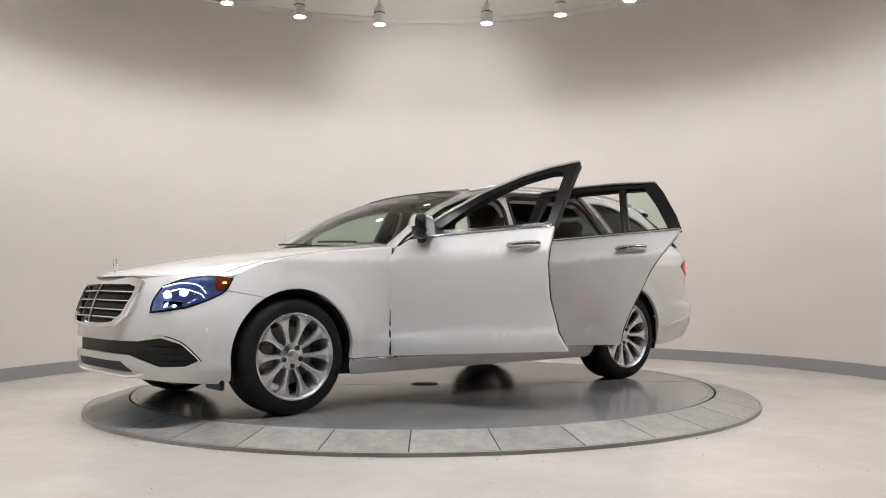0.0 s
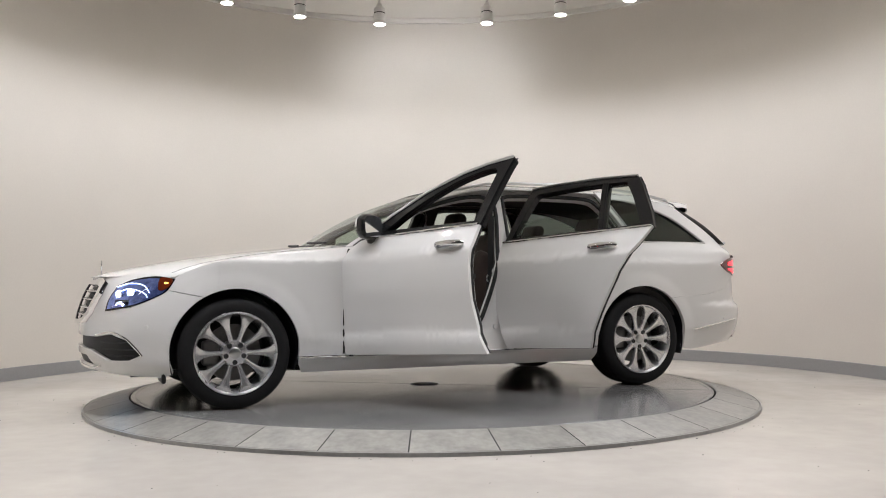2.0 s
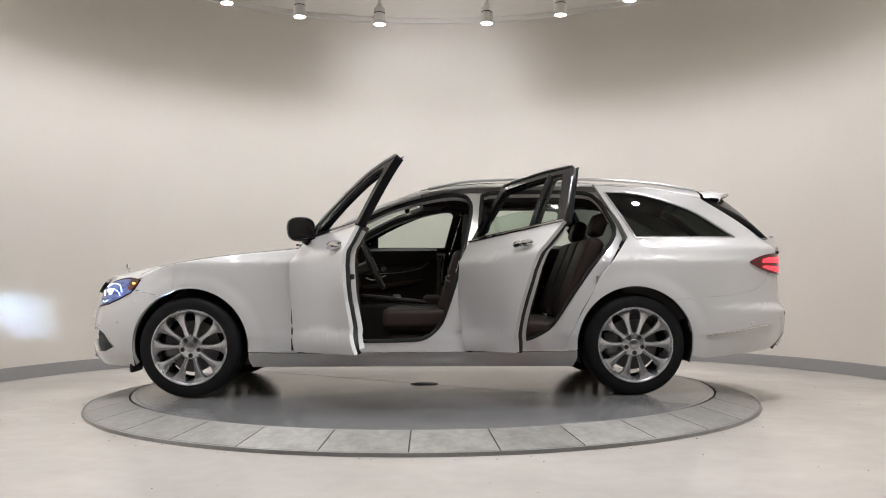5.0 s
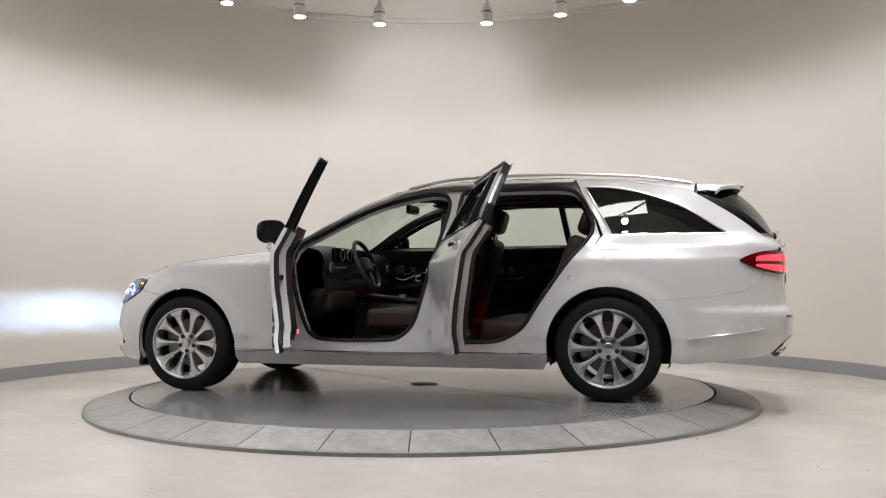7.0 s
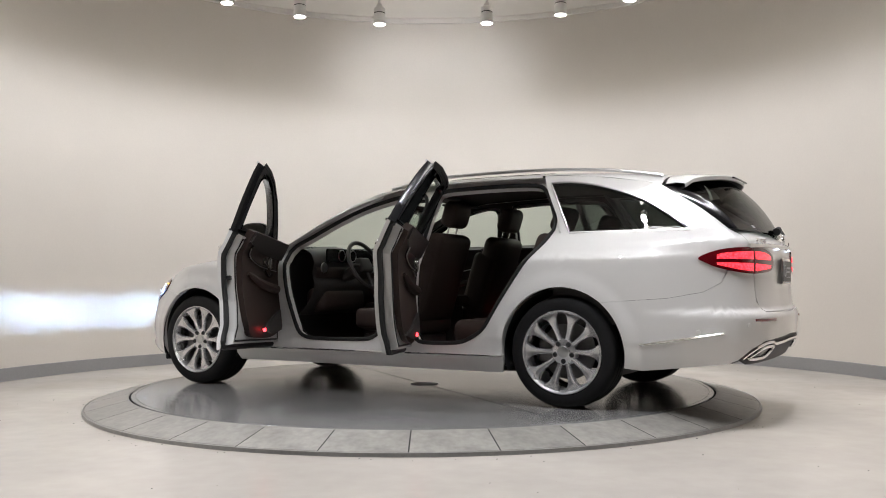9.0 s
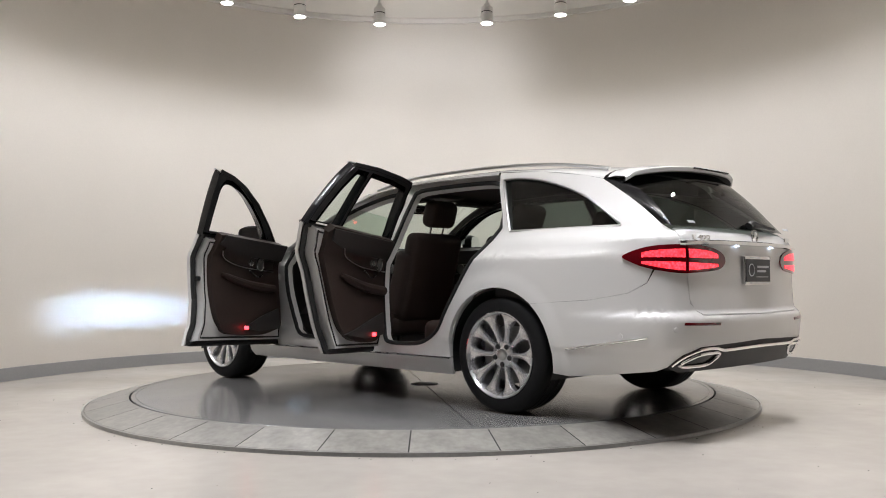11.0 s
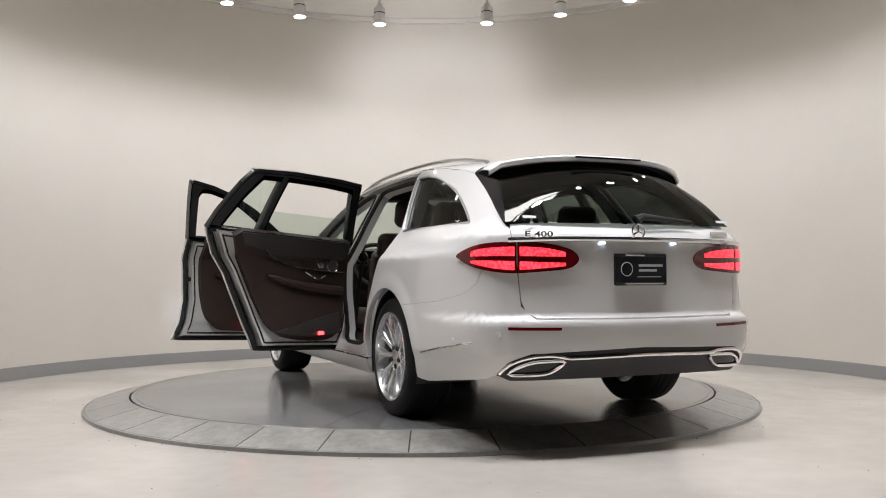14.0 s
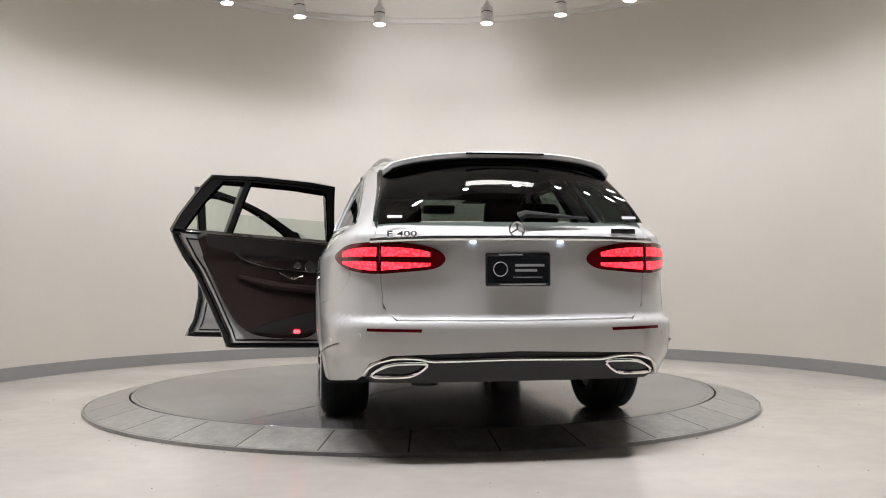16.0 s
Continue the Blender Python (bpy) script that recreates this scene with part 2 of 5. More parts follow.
def track_spotlight():
    top = new("track_spotlight")
    part("adapter", box(-0.05, 0.05, -0.018, 0.018, 0.315, 0.352, 0.004), M_LAMPW, top)
    part("stem", lathe([(0.012, 0.20), (0.012, 0.34)], 12), M_LAMPW, top)
    part("yoke", box(-0.022, 0.022, -0.03, 0.03, 0.17, 0.225, 0.008), M_LAMPW, top)
    part("housing", lathe([(0.0, 0.182), (0.055, 0.180), (0.062, 0.172), (0.062, 0.128), (0.058, 0.126), (0.058, 0.116), (0.063, 0.114), (0.065, 0.0), (0.060, 0.0), (0.058, 0.02), (0.0, 0.022)], 28), M_LAMPW, top)
    part("vent_ring", lathe([(0.0585, 0.117), (0.0605, 0.117), (0.0605, 0.125), (0.0585, 0.125)], 28, close=True), M_DARK, top, "dark cooling slot")
    part("lens", lathe([(0.0, 0.006), (0.056, 0.006), (0.0575, 0.012), (0.0, 0.014)], 28), M_GLOW, top, "glowing white lens")
    return tagged(top, "white cylindrical track spotlight with a glowing lens", "spotlight", "spotlights on the circular track")


head = track_spotlight()
for k, a in enumerate(HEADS):
    m = pose(HEAD_R * math.cos(radians(a)), HEAD_R * math.sin(radians(a)), HEAD_Z, 0, 0, a) @ pose(0, 0, 0, 0, 3, 0)
    if k:
        copy_thing(head, m)
    else:
        head.matrix_basis = m


def ceiling_panel():
    top = new("ceiling_light")
    b = bmesh.new()
    for x0, x1, y0, y1 in ((-0.61, 0.61, -0.18, -0.15), (-0.61, 0.61, 0.15, 0.18), (-0.61, -0.58, -0.15, 0.15), (0.58, 0.61, -0.15, 0.15)):
        box(x0, x1, y0, y1, 0.0, 0.04, bm=b)
    part("frame", b, M_LAMPW, top)
    part("diffuser", box(-0.58, 0.58, -0.15, 0.15, 0.012, 0.035), M_PANEL, top, "glowing white diffuser")
    return tagged(top, "white rectangular ceiling light with a glowing diffuser", "ceiling light")


ceiling_panel().matrix_basis = pose(0.85, -2.55, CEIL - 0.0405)


# ---- the car's form: x forward, y to its left, z up, from the middle between the axles ----
def curve(xs, ys):
    """A smooth monotone curve through points, as a function."""
    xs, ys = np.array(xs, float), np.array(ys, float)
    if xs[0] > xs[-1]:
        xs, ys = xs[::-1], ys[::-1]
    d = np.diff(ys) / np.diff(xs)
    m = np.concatenate([[d[0]], np.where(d[:-1] * d[1:] > 0, 2 * d[:-1] * d[1:] / np.where(np.abs(d[:-1] + d[1:]) < 1e-9, 1, d[:-1] + d[1:]), 0), [d[-1]]])

    def f(x):
        x = min(max(x, xs[0]), xs[-1])
        i = min(int(np.searchsorted(xs, x, "right")) - 1, len(xs) - 2)
        h = xs[i + 1] - xs[i]
        t = (x - xs[i]) / h
        return float((2 * t ** 3 - 3 * t * t + 1) * ys[i] + (t ** 3 - 2 * t * t + t) * h * m[i] + (3 * t * t - 2 * t ** 3) * ys[i + 1] + (t ** 3 - t * t) * h * m[i + 1])
    return f


def spline(pts, n=8, closed=False):
    """Points along a smooth line through pts."""
    out, k = [], len(pts)
    for i in range(k if closed else k - 1):
        p = [np.array(pts[(i + j) % k] if closed else pts[min(max(i + j, 0), k - 1)], float) for j in (-1, 0, 1, 2)]
        for s in range(n):
            t = s / n
            out.append(tuple(0.5 * (2 * p[1] + (p[2] - p[0]) * t + (2 * p[0] - 5 * p[1] + 4 * p[2] - p[3]) * t * t + (3 * p[1] - p[0] - 3 * p[2] + p[3]) * t ** 3)))
    return out if closed else out + [tuple(pts[-1])]


PLAN = spline([(2.315, 0), (2.308, 0.2), (2.272, 0.4), (2.197, 0.58), (2.11, 0.72), (1.97, 0.82), (1.8, 0.885), (1.6, 0.912), (1.4695, 0.918), (0.8, 0.915), (0, 0.918), (-1, 0.922),
               (-1.4695, 0.926), (-1.9, 0.912), (-2.2, 0.88), (-2.4, 0.825), (-2.52, 0.735), (-2.585, 0.60), (-2.615, 0.4), (-2.628, 0.2), (-2.63, 0)], 24)
_p = np.array(PLAN)
_d = np.concatenate([[0], np.cumsum(np.hypot(*np.diff(_p, axis=0).T))])
_u = np.interp(0, -_p[:, 0], _d) - _d
PLAN_U, PLAN_X, PLAN_Y = _u[::-1], _p[::-1, 0], _p[::-1, 1]
U_FRONT, U_REAR = float(PLAN_U[-1]), float(PLAN_U[0])
_side = curve([0.17, 0.19, 0.24, 0.30, 0.37, 0.41, 0.50, 0.62, 0.75, 0.855, 0.885, 0.925, 0.97, 1.02, 1.20, 1.38, 1.46], [0.10, 0.075, 0.045, 0.029, 0.018, 0.007, 0.001, 0.0, 0.001, 0.004, 0.007, 0.031, 0.055, 0.082, 0.170, 0.270, 0.33])
_hollow = curve([0.29, 0.36, 0.405, 0.45, 0.55, 0.68, 0.80], [0.0, 0.001, 0.014, 0.026, 0.020, 0.006, 0.0])
_nose = curve([0.18, 0.22, 0.30, 0.45, 0.55, 0.62, 0.70, 0.77, 0.83, 0.95, 1.4], [0.09, 0.04, 0.0, 0.0, 0.012, 0.03, 0.06, 0.10, 0.16, 0.3, 0.5])
_tail = curve([0.22, 0.28, 0.33, 0.42, 0.54, 0.562, 0.60, 0.75, 0.88, 0.97, 1.02, 1.07, 1.20, 1.38], [0.12, 0.08, 0.05, 0.01, 0.0, 0.004, 0.036, 0.045, 0.045, 0.055, 0.075, 0.11, 0.20, 0.34])


def ease(a, b, x):
    t = min(max((x - a) / (b - a), 0.0), 1.0)
    return t * t * (3 - 2 * t)


def skin(u, z, out=0.0):
    """The outer skin on the car's left: u runs along its plan from tail to nose (about x on the flank), z up."""
    if u < U_REAR or u > U_FRONT:
        p = skin(2 * (U_REAR if u < U_REAR else U_FRONT) - u, z, out)
        p[1] = -p[1]
        return p
    x, y = float(np.interp(u, PLAN_U, PLAN_X)), float(np.interp(u, PLAN_U, PLAN_Y))
    e = 0.012
    lo, hi = max(u - e, U_REAR), min(u + e, U_FRONT)
    ax, bx = np.interp((lo, hi), PLAN_U, PLAN_X)
    ay, by = np.interp((lo, hi), PLAN_U, PLAN_Y)
    l = math.hypot(bx - ax, by - ay)
    nx, ny = -(by - ay) / l, (bx - ax) / l
    i = _side(z)
    if u > 1.5:
        i += (_nose(z) - i) * ease(1.5, 2.15, u)
    if u < -1.9:
        i += (_tail(z) - i) * ease(-1.9, -2.5, u)
    if z > 0.97:
        i += ease(0.97, 1.06, z) * ease(-1.3, -2.3, u) * 0.05
    if abs(u) < 1.05 and 0.29 < z < 0.80:
        i += _hollow(z) * ease(1.05, 0.72, abs(u))
    if 0.9 < abs(u) < 2.1 and z > 0.2:
        i -= 0.009 * ease(0.50, 0.405, math.hypot(abs(u) - 1.4695, z - 0.335))
    i -= out
    return Vector((x - nx * i, y - ny * i, z))


def dense(loop, step=0.035, closed=True):
    out, n = [], len(loop)
    for i in range(n if closed else n - 1):
        a, b = loop[i], loop[(i + 1) % n]
        k = max(1, int(math.ceil(math.dist(a, b) / step)))
        out += [tuple(a[c] + (b[c] - a[c]) * j / k for c in range(len(a))) for j in range(k)]
    return out if closed else out + [loop[-1]]


def arc(cx, cz, r, a0, a1, n=22):
    return [(cx + r * math.cos(radians(a0 + (a1 - a0) * k / n)), cz + r * math.sin(radians(a0 + (a1 - a0) * k / n))) for k in range(n + 1)]


def both(half):
    """A loop over the car's middle from the half on its left, given from middle to middle."""
    mid = U_REAR if half[0][0] < 0 else U_FRONT
    return half + [(2 * mid - u, z) for u, z in half[::-1] if abs(u - mid) > 1e-6]


def panel(outline, holes=(), out=0.0, rim=0.018, side=1, edge=0.042, form=skin):
    """A sheet panel cut to an outline on the car's form, with holes and a turned-in rim."""
    bm = bmesh.new()
    for loop in [outline, *holes]:
        v = [bm.verts.new((u, 0, z)) for u, z in dense(loop)]
        for i in range(len(v)):
            bm.edges.new((v[i], v[(i + 1) % len(v)]))
    bmesh.ops.triangle_fill(bm, use_beauty=True, edges=bm.edges[:], normal=(0, 1, 0))
    for _ in range(4):
        long = [e for e in bm.edges if e.calc_length() > edge and len(e.link_faces) == 2]
        if not long:
            break
        bmesh.ops.subdivide_edges(bm, edges=long, cuts=1)
        bmesh.ops.triangulate(bm, faces=[f for f in bm.faces if len(f.verts) > 3])
        bmesh.ops.beautify_fill(bm, faces=bm.faces[:], edges=[e for e in bm.edges if len(e.link_faces) == 2])
    bm.verts.index_update()
    pos, nor, faces, e = [], [], [], 0.004
    flip = Vector((1, side, 1))
    for v in bm.verts:
        u, z = v.co.x, v.co.z
        n = (form(u + e, z, out) - form(u - e, z, out)).cross(form(u, z - e, out) - form(u, z + e, out)).normalized()
        p = form(u, z, out)
        if n.dot(Vector((p.x * 0.2, p.y, 0))) < 0:
            n = -n
        pos.append(p * flip)
        nor.append(n * flip)
    for f in bm.faces:
        q = [v.index for v in f.verts]
        a, b, c = (pos[i] for i in q[:3])
        faces.append(q if (b - a).cross(c - a).dot(nor[q[0]]) > 0 else q[::-1])
    if rim:
        for ed in [ed for ed in bm.edges if len(ed.link_faces) == 1]:
            a, b = ed.verts[0].index, ed.verts[1].index
            mid = sum((v.co for v in ed.link_faces[0].verts), Vector()) / 3
            k = len(pos)
            c3 = form(mid.x, mid.z, out) * flip
            quad = [pos[a], pos[b], pos[b] - nor[b] * rim, pos[a] - nor[a] * rim]
            fn = (quad[1] - quad[0]).cross(quad[3] - quad[0]).normalized()
            away = fn.dot((quad[0] + quad[1]) / 2 - c3) > 0
            fn = fn if away else -fn
            pos += quad
            nor += [(fn + nor[a] * 0.35).normalized(), (fn + nor[b] * 0.35).normalized(), fn, fn]
            faces.append([k, k + 1, k + 2, k + 3] if away else [k + 3, k + 2, k + 1, k])
    bm.free()
    me = bpy.data.meshes.new("panel")
    me.from_pydata([tuple(p) for p in pos], [], faces)
    me.polygons.foreach_set("use_smooth", [True] * len(me.polygons))
    me.normals_split_custom_set_from_vertices([tuple(n) for n in nor])
    return me


def sheet(name, me, material, parent, label=""):
    ob = new(name, me)
    me.name = name
    me.materials.append(material)
    ob.parent = parent
    return tagged(ob, label) if label else ob


def along(line, out=0.0, side=1, step=0.04, form=skin):
    return [form(u, z, out) * Vector((1, side, 1)) for u, z in dense(line, step, False)]


def shrink(loop, d):
    """Moves a loop inwards by d."""
    n, a = len(loop), sum(loop[i][0] * loop[(i + 1) % len(loop)][1] - loop[(i + 1) % len(loop)][0] * loop[i][1] for i in range(len(loop)))
    s, out = (1 if a > 0 else -1), []
    for i in range(n):
        p, q, r = (np.array(loop[(i + k) % n]) for k in (-1, 0, 1))
        e, f = (q - p) / (np.linalg.norm(q - p) + 1e-9), (r - q) / (np.linalg.norm(r - q) + 1e-9)
        nrm = np.array((-e[1] - f[1], e[0] + f[0])) * s
        nrm /= np.linalg.norm(nrm) + 1e-9
        c = max(0.5, nrm @ (np.array((-e[1], e[0])) * s))
        out.append(tuple(q + nrm * d / c))
    return out


def glass(name, tint, base=0.05, gain=0.7):
    """Thin clear glass: tinted straight through, with a gloss that grows to the edge-on."""
    m = bpy.data.materials.new(name)
    m.use_nodes = True
    nt = m.node_tree
    nt.nodes.remove(nt.nodes["Principled BSDF"])
    t, g, f, x = (nt.nodes.new("ShaderNode" + k) for k in ("BsdfTransparent", "BsdfGlossy", "LayerWeight", "MixShader"))
    p, a = nt.nodes.new("ShaderNodeMath"), nt.nodes.new("ShaderNodeMath")
    p.operation, a.operation = "POWER", "MULTIPLY_ADD"
    p.inputs[1].default_value, a.inputs[1].default_value, a.inputs[2].default_value = 5.0, gain, base
    f.inputs["Blend"].default_value = 0.5
    t.inputs[0].default_value = (*tint, 1)
    g.inputs["Roughness"].default_value = 0.0
    nt.links.new(f.outputs["Facing"], p.inputs[0]), nt.links.new(p.outputs[0], a.inputs[0])
    nt.links.new(a.outputs[0], x.inputs[0]), nt.links.new(t.outputs[0], x.inputs[1]), nt.links.new(g.outputs[0], x.inputs[2])
    nt.links.new(x.outputs[0], nt.nodes["Material Output"].inputs[0])
    return m


M_PAINT = mat("white_car_paint", (0.735, 0.728, 0.712), 0.30, coat=1.0, grain=0.012, scale=300, stain=0.012, stain_scale=3)
M_BLACK = mat("black_gloss", (0.010, 0.010, 0.011), 0.15, coat=0.0, spec=0.4, grain=0.05, scale=80)
M_TRIM = mat("black_trim", (0.015, 0.015, 0.016), 0.55, grain=0.15, scale=120, bump=0.1)
M_RUBBER = mat("tyre_rubber", (0.012, 0.012, 0.0125), 0.6, spec=0.2, grain=0.15, scale=60, stain=0.15, stain_scale=6, bump=0.12)
M_GASKET = mat("door_gasket", (0.012, 0.012, 0.012), 0.6, grain=0.1, bump=0.05)
M_CHROME = mat("chrome", (0.82, 0.82, 0.82), 0.07, metal=1.0, grain=0.02)
M_ALLOY = mat("alloy", (0.72, 0.72, 0.73), 0.27, metal=0.85, grain=0.04, scale=80, stain=0.05, rvar=0.05)
M_IRON = mat("brake_iron", (0.18, 0.175, 0.17), 0.45, metal=0.8, grain=0.15, stain=0.2)
M_SILVER = mat("satin_silver", (0.60, 0.60, 0.60), 0.28, metal=1.0, grain=0.03)
M_LEATHER = mat("brown_leather", (0.042, 0.027, 0.0225), 0.55, spec=0.35, grain=0.12, scale=90, stain=0.10, stain_scale=5, bump=0.2)
M_DASH = mat("dark_dash", (0.045, 0.040, 0.038), 0.5, grain=0.12, scale=120, bump=0.15)
M_WOOD = mat("dark_ash_wood", (0.035, 0.024, 0.020), 0.3, grain=0.35, scale=18, stain=0.2, coat=0.3)
M_CARPET = mat("black_carpet", (0.045, 0.040, 0.038), 0.95, grain=0.3, scale=160, bump=0.3)
M_LINER = mat("dark_headliner", (0.045, 0.041, 0.039), 0.9, grain=0.1, scale=120, bump=0.1)
M_GLASS = glass("clear_green_glass", (0.72, 0.80, 0.74))
M_TINT = glass("dark_tinted_glass", (0.14, 0.165, 0.152), 0.06)
M_LENS = glass("clear_lens", (0.86, 0.90, 0.95))
M_RED = mat("red_lens", (0.13, 0.004, 0.008), 0.1, coat=0.8, grain=0.1, scale=150)
M_REDGLOW = mat("red_led", (0.5, 0.02, 0.02), 0.3, emit=(1.0, 0.035, 0.055), power=1.9)
nt = M_REDGLOW.node_tree
cell, ramp_n, where = nt.nodes.new("ShaderNodeTexVoronoi"), nt.nodes.new("ShaderNodeMapRange"), nt.nodes.new("ShaderNodeTexCoord")
cell.inputs["Scale"].default_value = 75.0
ramp_n.inputs["From Min"].default_value, ramp_n.inputs["From Max"].default_value = 0.1, 0.75
ramp_n.inputs["To Min"].default_value, ramp_n.inputs["To Max"].default_value = 4.4, 0.9
nt.links.new(where.outputs["Object"], cell.inputs["Vector"]), nt.links.new(cell.outputs["Distance"], ramp_n.inputs["Value"])
nt.links.new(ramp_n.outputs["Result"], nt.nodes["Principled BSDF"].inputs["Emission Strength"])
M_REDLAMP = mat("red_door_lamp", (0.5, 0.02, 0.02), 0.3, emit=(1.0, 0.03, 0.04), power=9.0)
M_LED = mat("white_led", (0.9, 0.95, 1.0), 0.2, emit=(0.66, 0.78, 1.0), power=3.2)
M_BEAM = mat("beam", (1, 1, 1), 0.3, emit=(0.46, 0.69, 1.0), power=26000.0)
M_AMBER = mat("amber_lens", (0.11, 0.018, 0.006), 0.15, coat=0.6, grain=0.2, scale=90)
M_AMBERGLOW = mat("amber_led", (0.8, 0.4, 0.05), 0.2, emit=(1.0, 0.62, 0.12), power=3.0)
M_MIRROR = mat("mirror_glass", (0.85, 0.87, 0.88), 0.02, metal=1.0, grain=0.005)
M_PLATE = mat("dealer_plate", (0.012, 0.014, 0.018), 0.35, grain=0.1)
M_INK = mat("pale_ink", (0.55, 0.56, 0.58), 0.5, grain=0.05)

# ---- station wagon ----
car = tagged(new("station_wagon"), "white estate car, both near doors wide open, on the turning disc", "car")
FX, RX, HUB_Z, ARCH = 1.4695, -1.4695, 0.335, 0.387

B_CUT = [(-0.280, 1.025), (-0.252, 0.80), (-0.248, 0.60), (-0.282, 0.42), (-0.335, 0.305)]
A_LINE = [(0.735, 0.972), (0.62, 1.050), (0.45, 1.150), (0.20, 1.272), (-0.05, 1.357), (-0.22, 1.393), (-0.395, 1.412)]
R_EDGE = [(-1.005, 0.305), (-1.035, 0.40), (-1.115, 0.56), (-1.235, 0.78), (-1.385, 0.975), (-1.440, 1.050)]
R_FRAME = [(-1.440, 1.050), (-1.400, 1.15), (-1.295, 1.33), (-1.240, 1.412)]
CANT = [(-0.05, 1.372), (-0.22, 1.408), (-0.40, 1.424), (-0.80, 1.432), (-1.245, 1.428), (-1.6, 1.402), (-1.9, 1.357), (-2.03, 1.328)]
cant_z = curve([0.45, 0.2, -0.05, -0.22, -0.40, -0.80, -1.245, -1.6, -1.9, -2.10, -2.27], [1.165, 1.287, 1.372, 1.408, 1.424, 1.432, 1.428, 1.402, 1.357, 1.312, 1.262])
D_LINE = [(-2.03, 1.328), (-2.20, 1.232), (-2.38, 1.128), (-2.53, 1.050)]
QWIN = spline([(-1.500, 1.047), (-1.405, 1.22), (-1.315, 1.372)], 4)[:-1] + spline([(-1.315, 1.372), (-1.45, 1.372), (-1.66, 1.335), (-1.92, 1.245), (-2.10, 1.140), (-2.225, 1.052)], 4)
hood_z = curve([0.70, 0.80, 1.20, 1.60, 1.84], [0.978, 0.966, 0.935, 0.878, 0.792])
hood_c = curve([0.70, 0.80, 1.17, 1.57, 1.92, 2.15, 2.26], [1.018, 1.012, 0.980, 0.934, 0.876, 0.828, 0.795])

for side, tag in ((1, "near"), (-1, "far")):
    fender = [(0.795, 0.302), (1.085, 0.302)] + arc(FX, HUB_Z, ARCH, 185, 61)[1:] + [(1.872, 0.716), (1.835, 0.785)] + [(1.80 - 0.1 * k, hood_z(1.80 - 0.1 * k)) for k in range(11)] + [(0.745, 0.972), (0.79, 0.87)]
    sheet("front_fender", panel(fender, side=side, rim=0.03), M_PAINT, car)
    quarter = R_EDGE + R_FRAME[1:3] + [(-1.25, 1.426)] + CANT[5:7] + D_LINE + [(-2.606, 1.01), (-2.622, 0.95), (-2.640, 0.80), (-2.44, 0.814), (-2.405, 0.745), (-2.30, 0.692), (-2.1, 0.657), (-1.72, 0.632)]
    quarter += arc(RX, HUB_Z, ARCH, 129, 5)[1:] + [(-1.084, 0.302)]
    quarter = [(u - 0.004 if 0 < i < 9 else u, z) for i, (u, z) in enumerate(quarter)]
    quart = sheet("quarter_panel", panel(quarter, [QWIN], side=side, rim=0.03), M_PAINT, car)
    sheet("quarter_glass", panel([(u * 1.0, z) for u, z in QWIN], out=-0.012, rim=0, side=side), M_TINT, quart, "dark tinted glass")
    part("quarter_trim", tube(along(QWIN, 0.003, side), 0.007, 6, closed=True), M_SILVER, quart, "chrome window trim")
    rocker = sheet("rocker_panel", panel([(1.083, 0.292), (1.083, 0.25), (1.06, 0.20), (-1.06, 0.192), (-1.084, 0.25), (-1.084, 0.292)], side=side, out=-0.002), M_PAINT, car)
    part("sill_trim", tube(along([(1.075, 0.293), (-1.075, 0.297)], 0.004, side, 0.3), 0.009, 6, flat=0.6), M_CHROME, rocker, "chrome sill strip")
    # A-pillar and cant rail
    a_out = along(A_LINE[:5], 0.002, side, 0.05)
    n = len(a_out) - 1
    a_in = spline([(0.69, 0.735 * side, 1.000), (0.45, 0.705 * side, 1.163), (0.20, 0.668 * side, 1.290), (-0.03, 0.625 * side, 1.388)], 12)
    a_in = [Vector(a_in[round(k * (len(a_in) - 1) / n)]) for k in range(n + 1)]
    rows = []
    for k in range(n + 1):
        mid = (a_out[k] + a_in[k]) / 2 + Vector((0.004, 0.006 * side, 0.008))
        rows.append([a_out[k] - Vector((0, 0.02 * side, 0.012)), a_out[k], mid, a_in[k], a_in[k] - Vector((0.01, 0.01 * side, 0.02))])
    b = grid(rows)
    bmesh.ops.recalc_face_normals(b, faces=b.faces)
    part("a_pillar", b, M_PAINT, car)
    rail_z = [(x, cant_z(x)) for x in np.linspace(0.02, -1.24, 24)]
    b = grid([[skin(x, z - 0.014, -0.02) * Vector((1, side, 1)), skin(x, z - 0.014) * Vector((1, side, 1)), skin(x, z + 0.002) * Vector((1, side, 1))] for x, z in rail_z])
    part("cant_rail", b, M_PAINT, car)
    # roof rail
    rail_pts = spline([(-0.10, 0.61 * side, 1.405), (-0.40, 0.592 * side, 1.458), (-0.80, 0.585 * side, 1.472), (-1.25, 0.575 * side, 1.470), (-1.65, 0.556 * side, 1.446), (-1.93, 0.54 * side, 1.405), (-1.99, 0.535 * side, 1.392)], 6)
    part("roof_rail", tube(rail_pts, 0.013, 8, flat=0.8), M_SILVER, car, "satin aluminium roof rail")
    for ax, ay in ((FX, 0.875), (RX, 0.885)):
        b = lathe([(0.380, 0.0), (0.392, -0.10), (0.392, -0.34), (0.0, -0.35)], 48, "y", m=pose(ax, ay * side, HUB_Z) @ Matrix.Diagonal((1, side, 1, 1)))
        bmesh.ops.bisect_plane(b, geom=b.verts[:] + b.edges[:] + b.faces[:], plane_co=(0, 0, 0.215), plane_no=(0, 0, 1), clear_inner=True)
        part("arch_liner", b, M_TRIM, car)
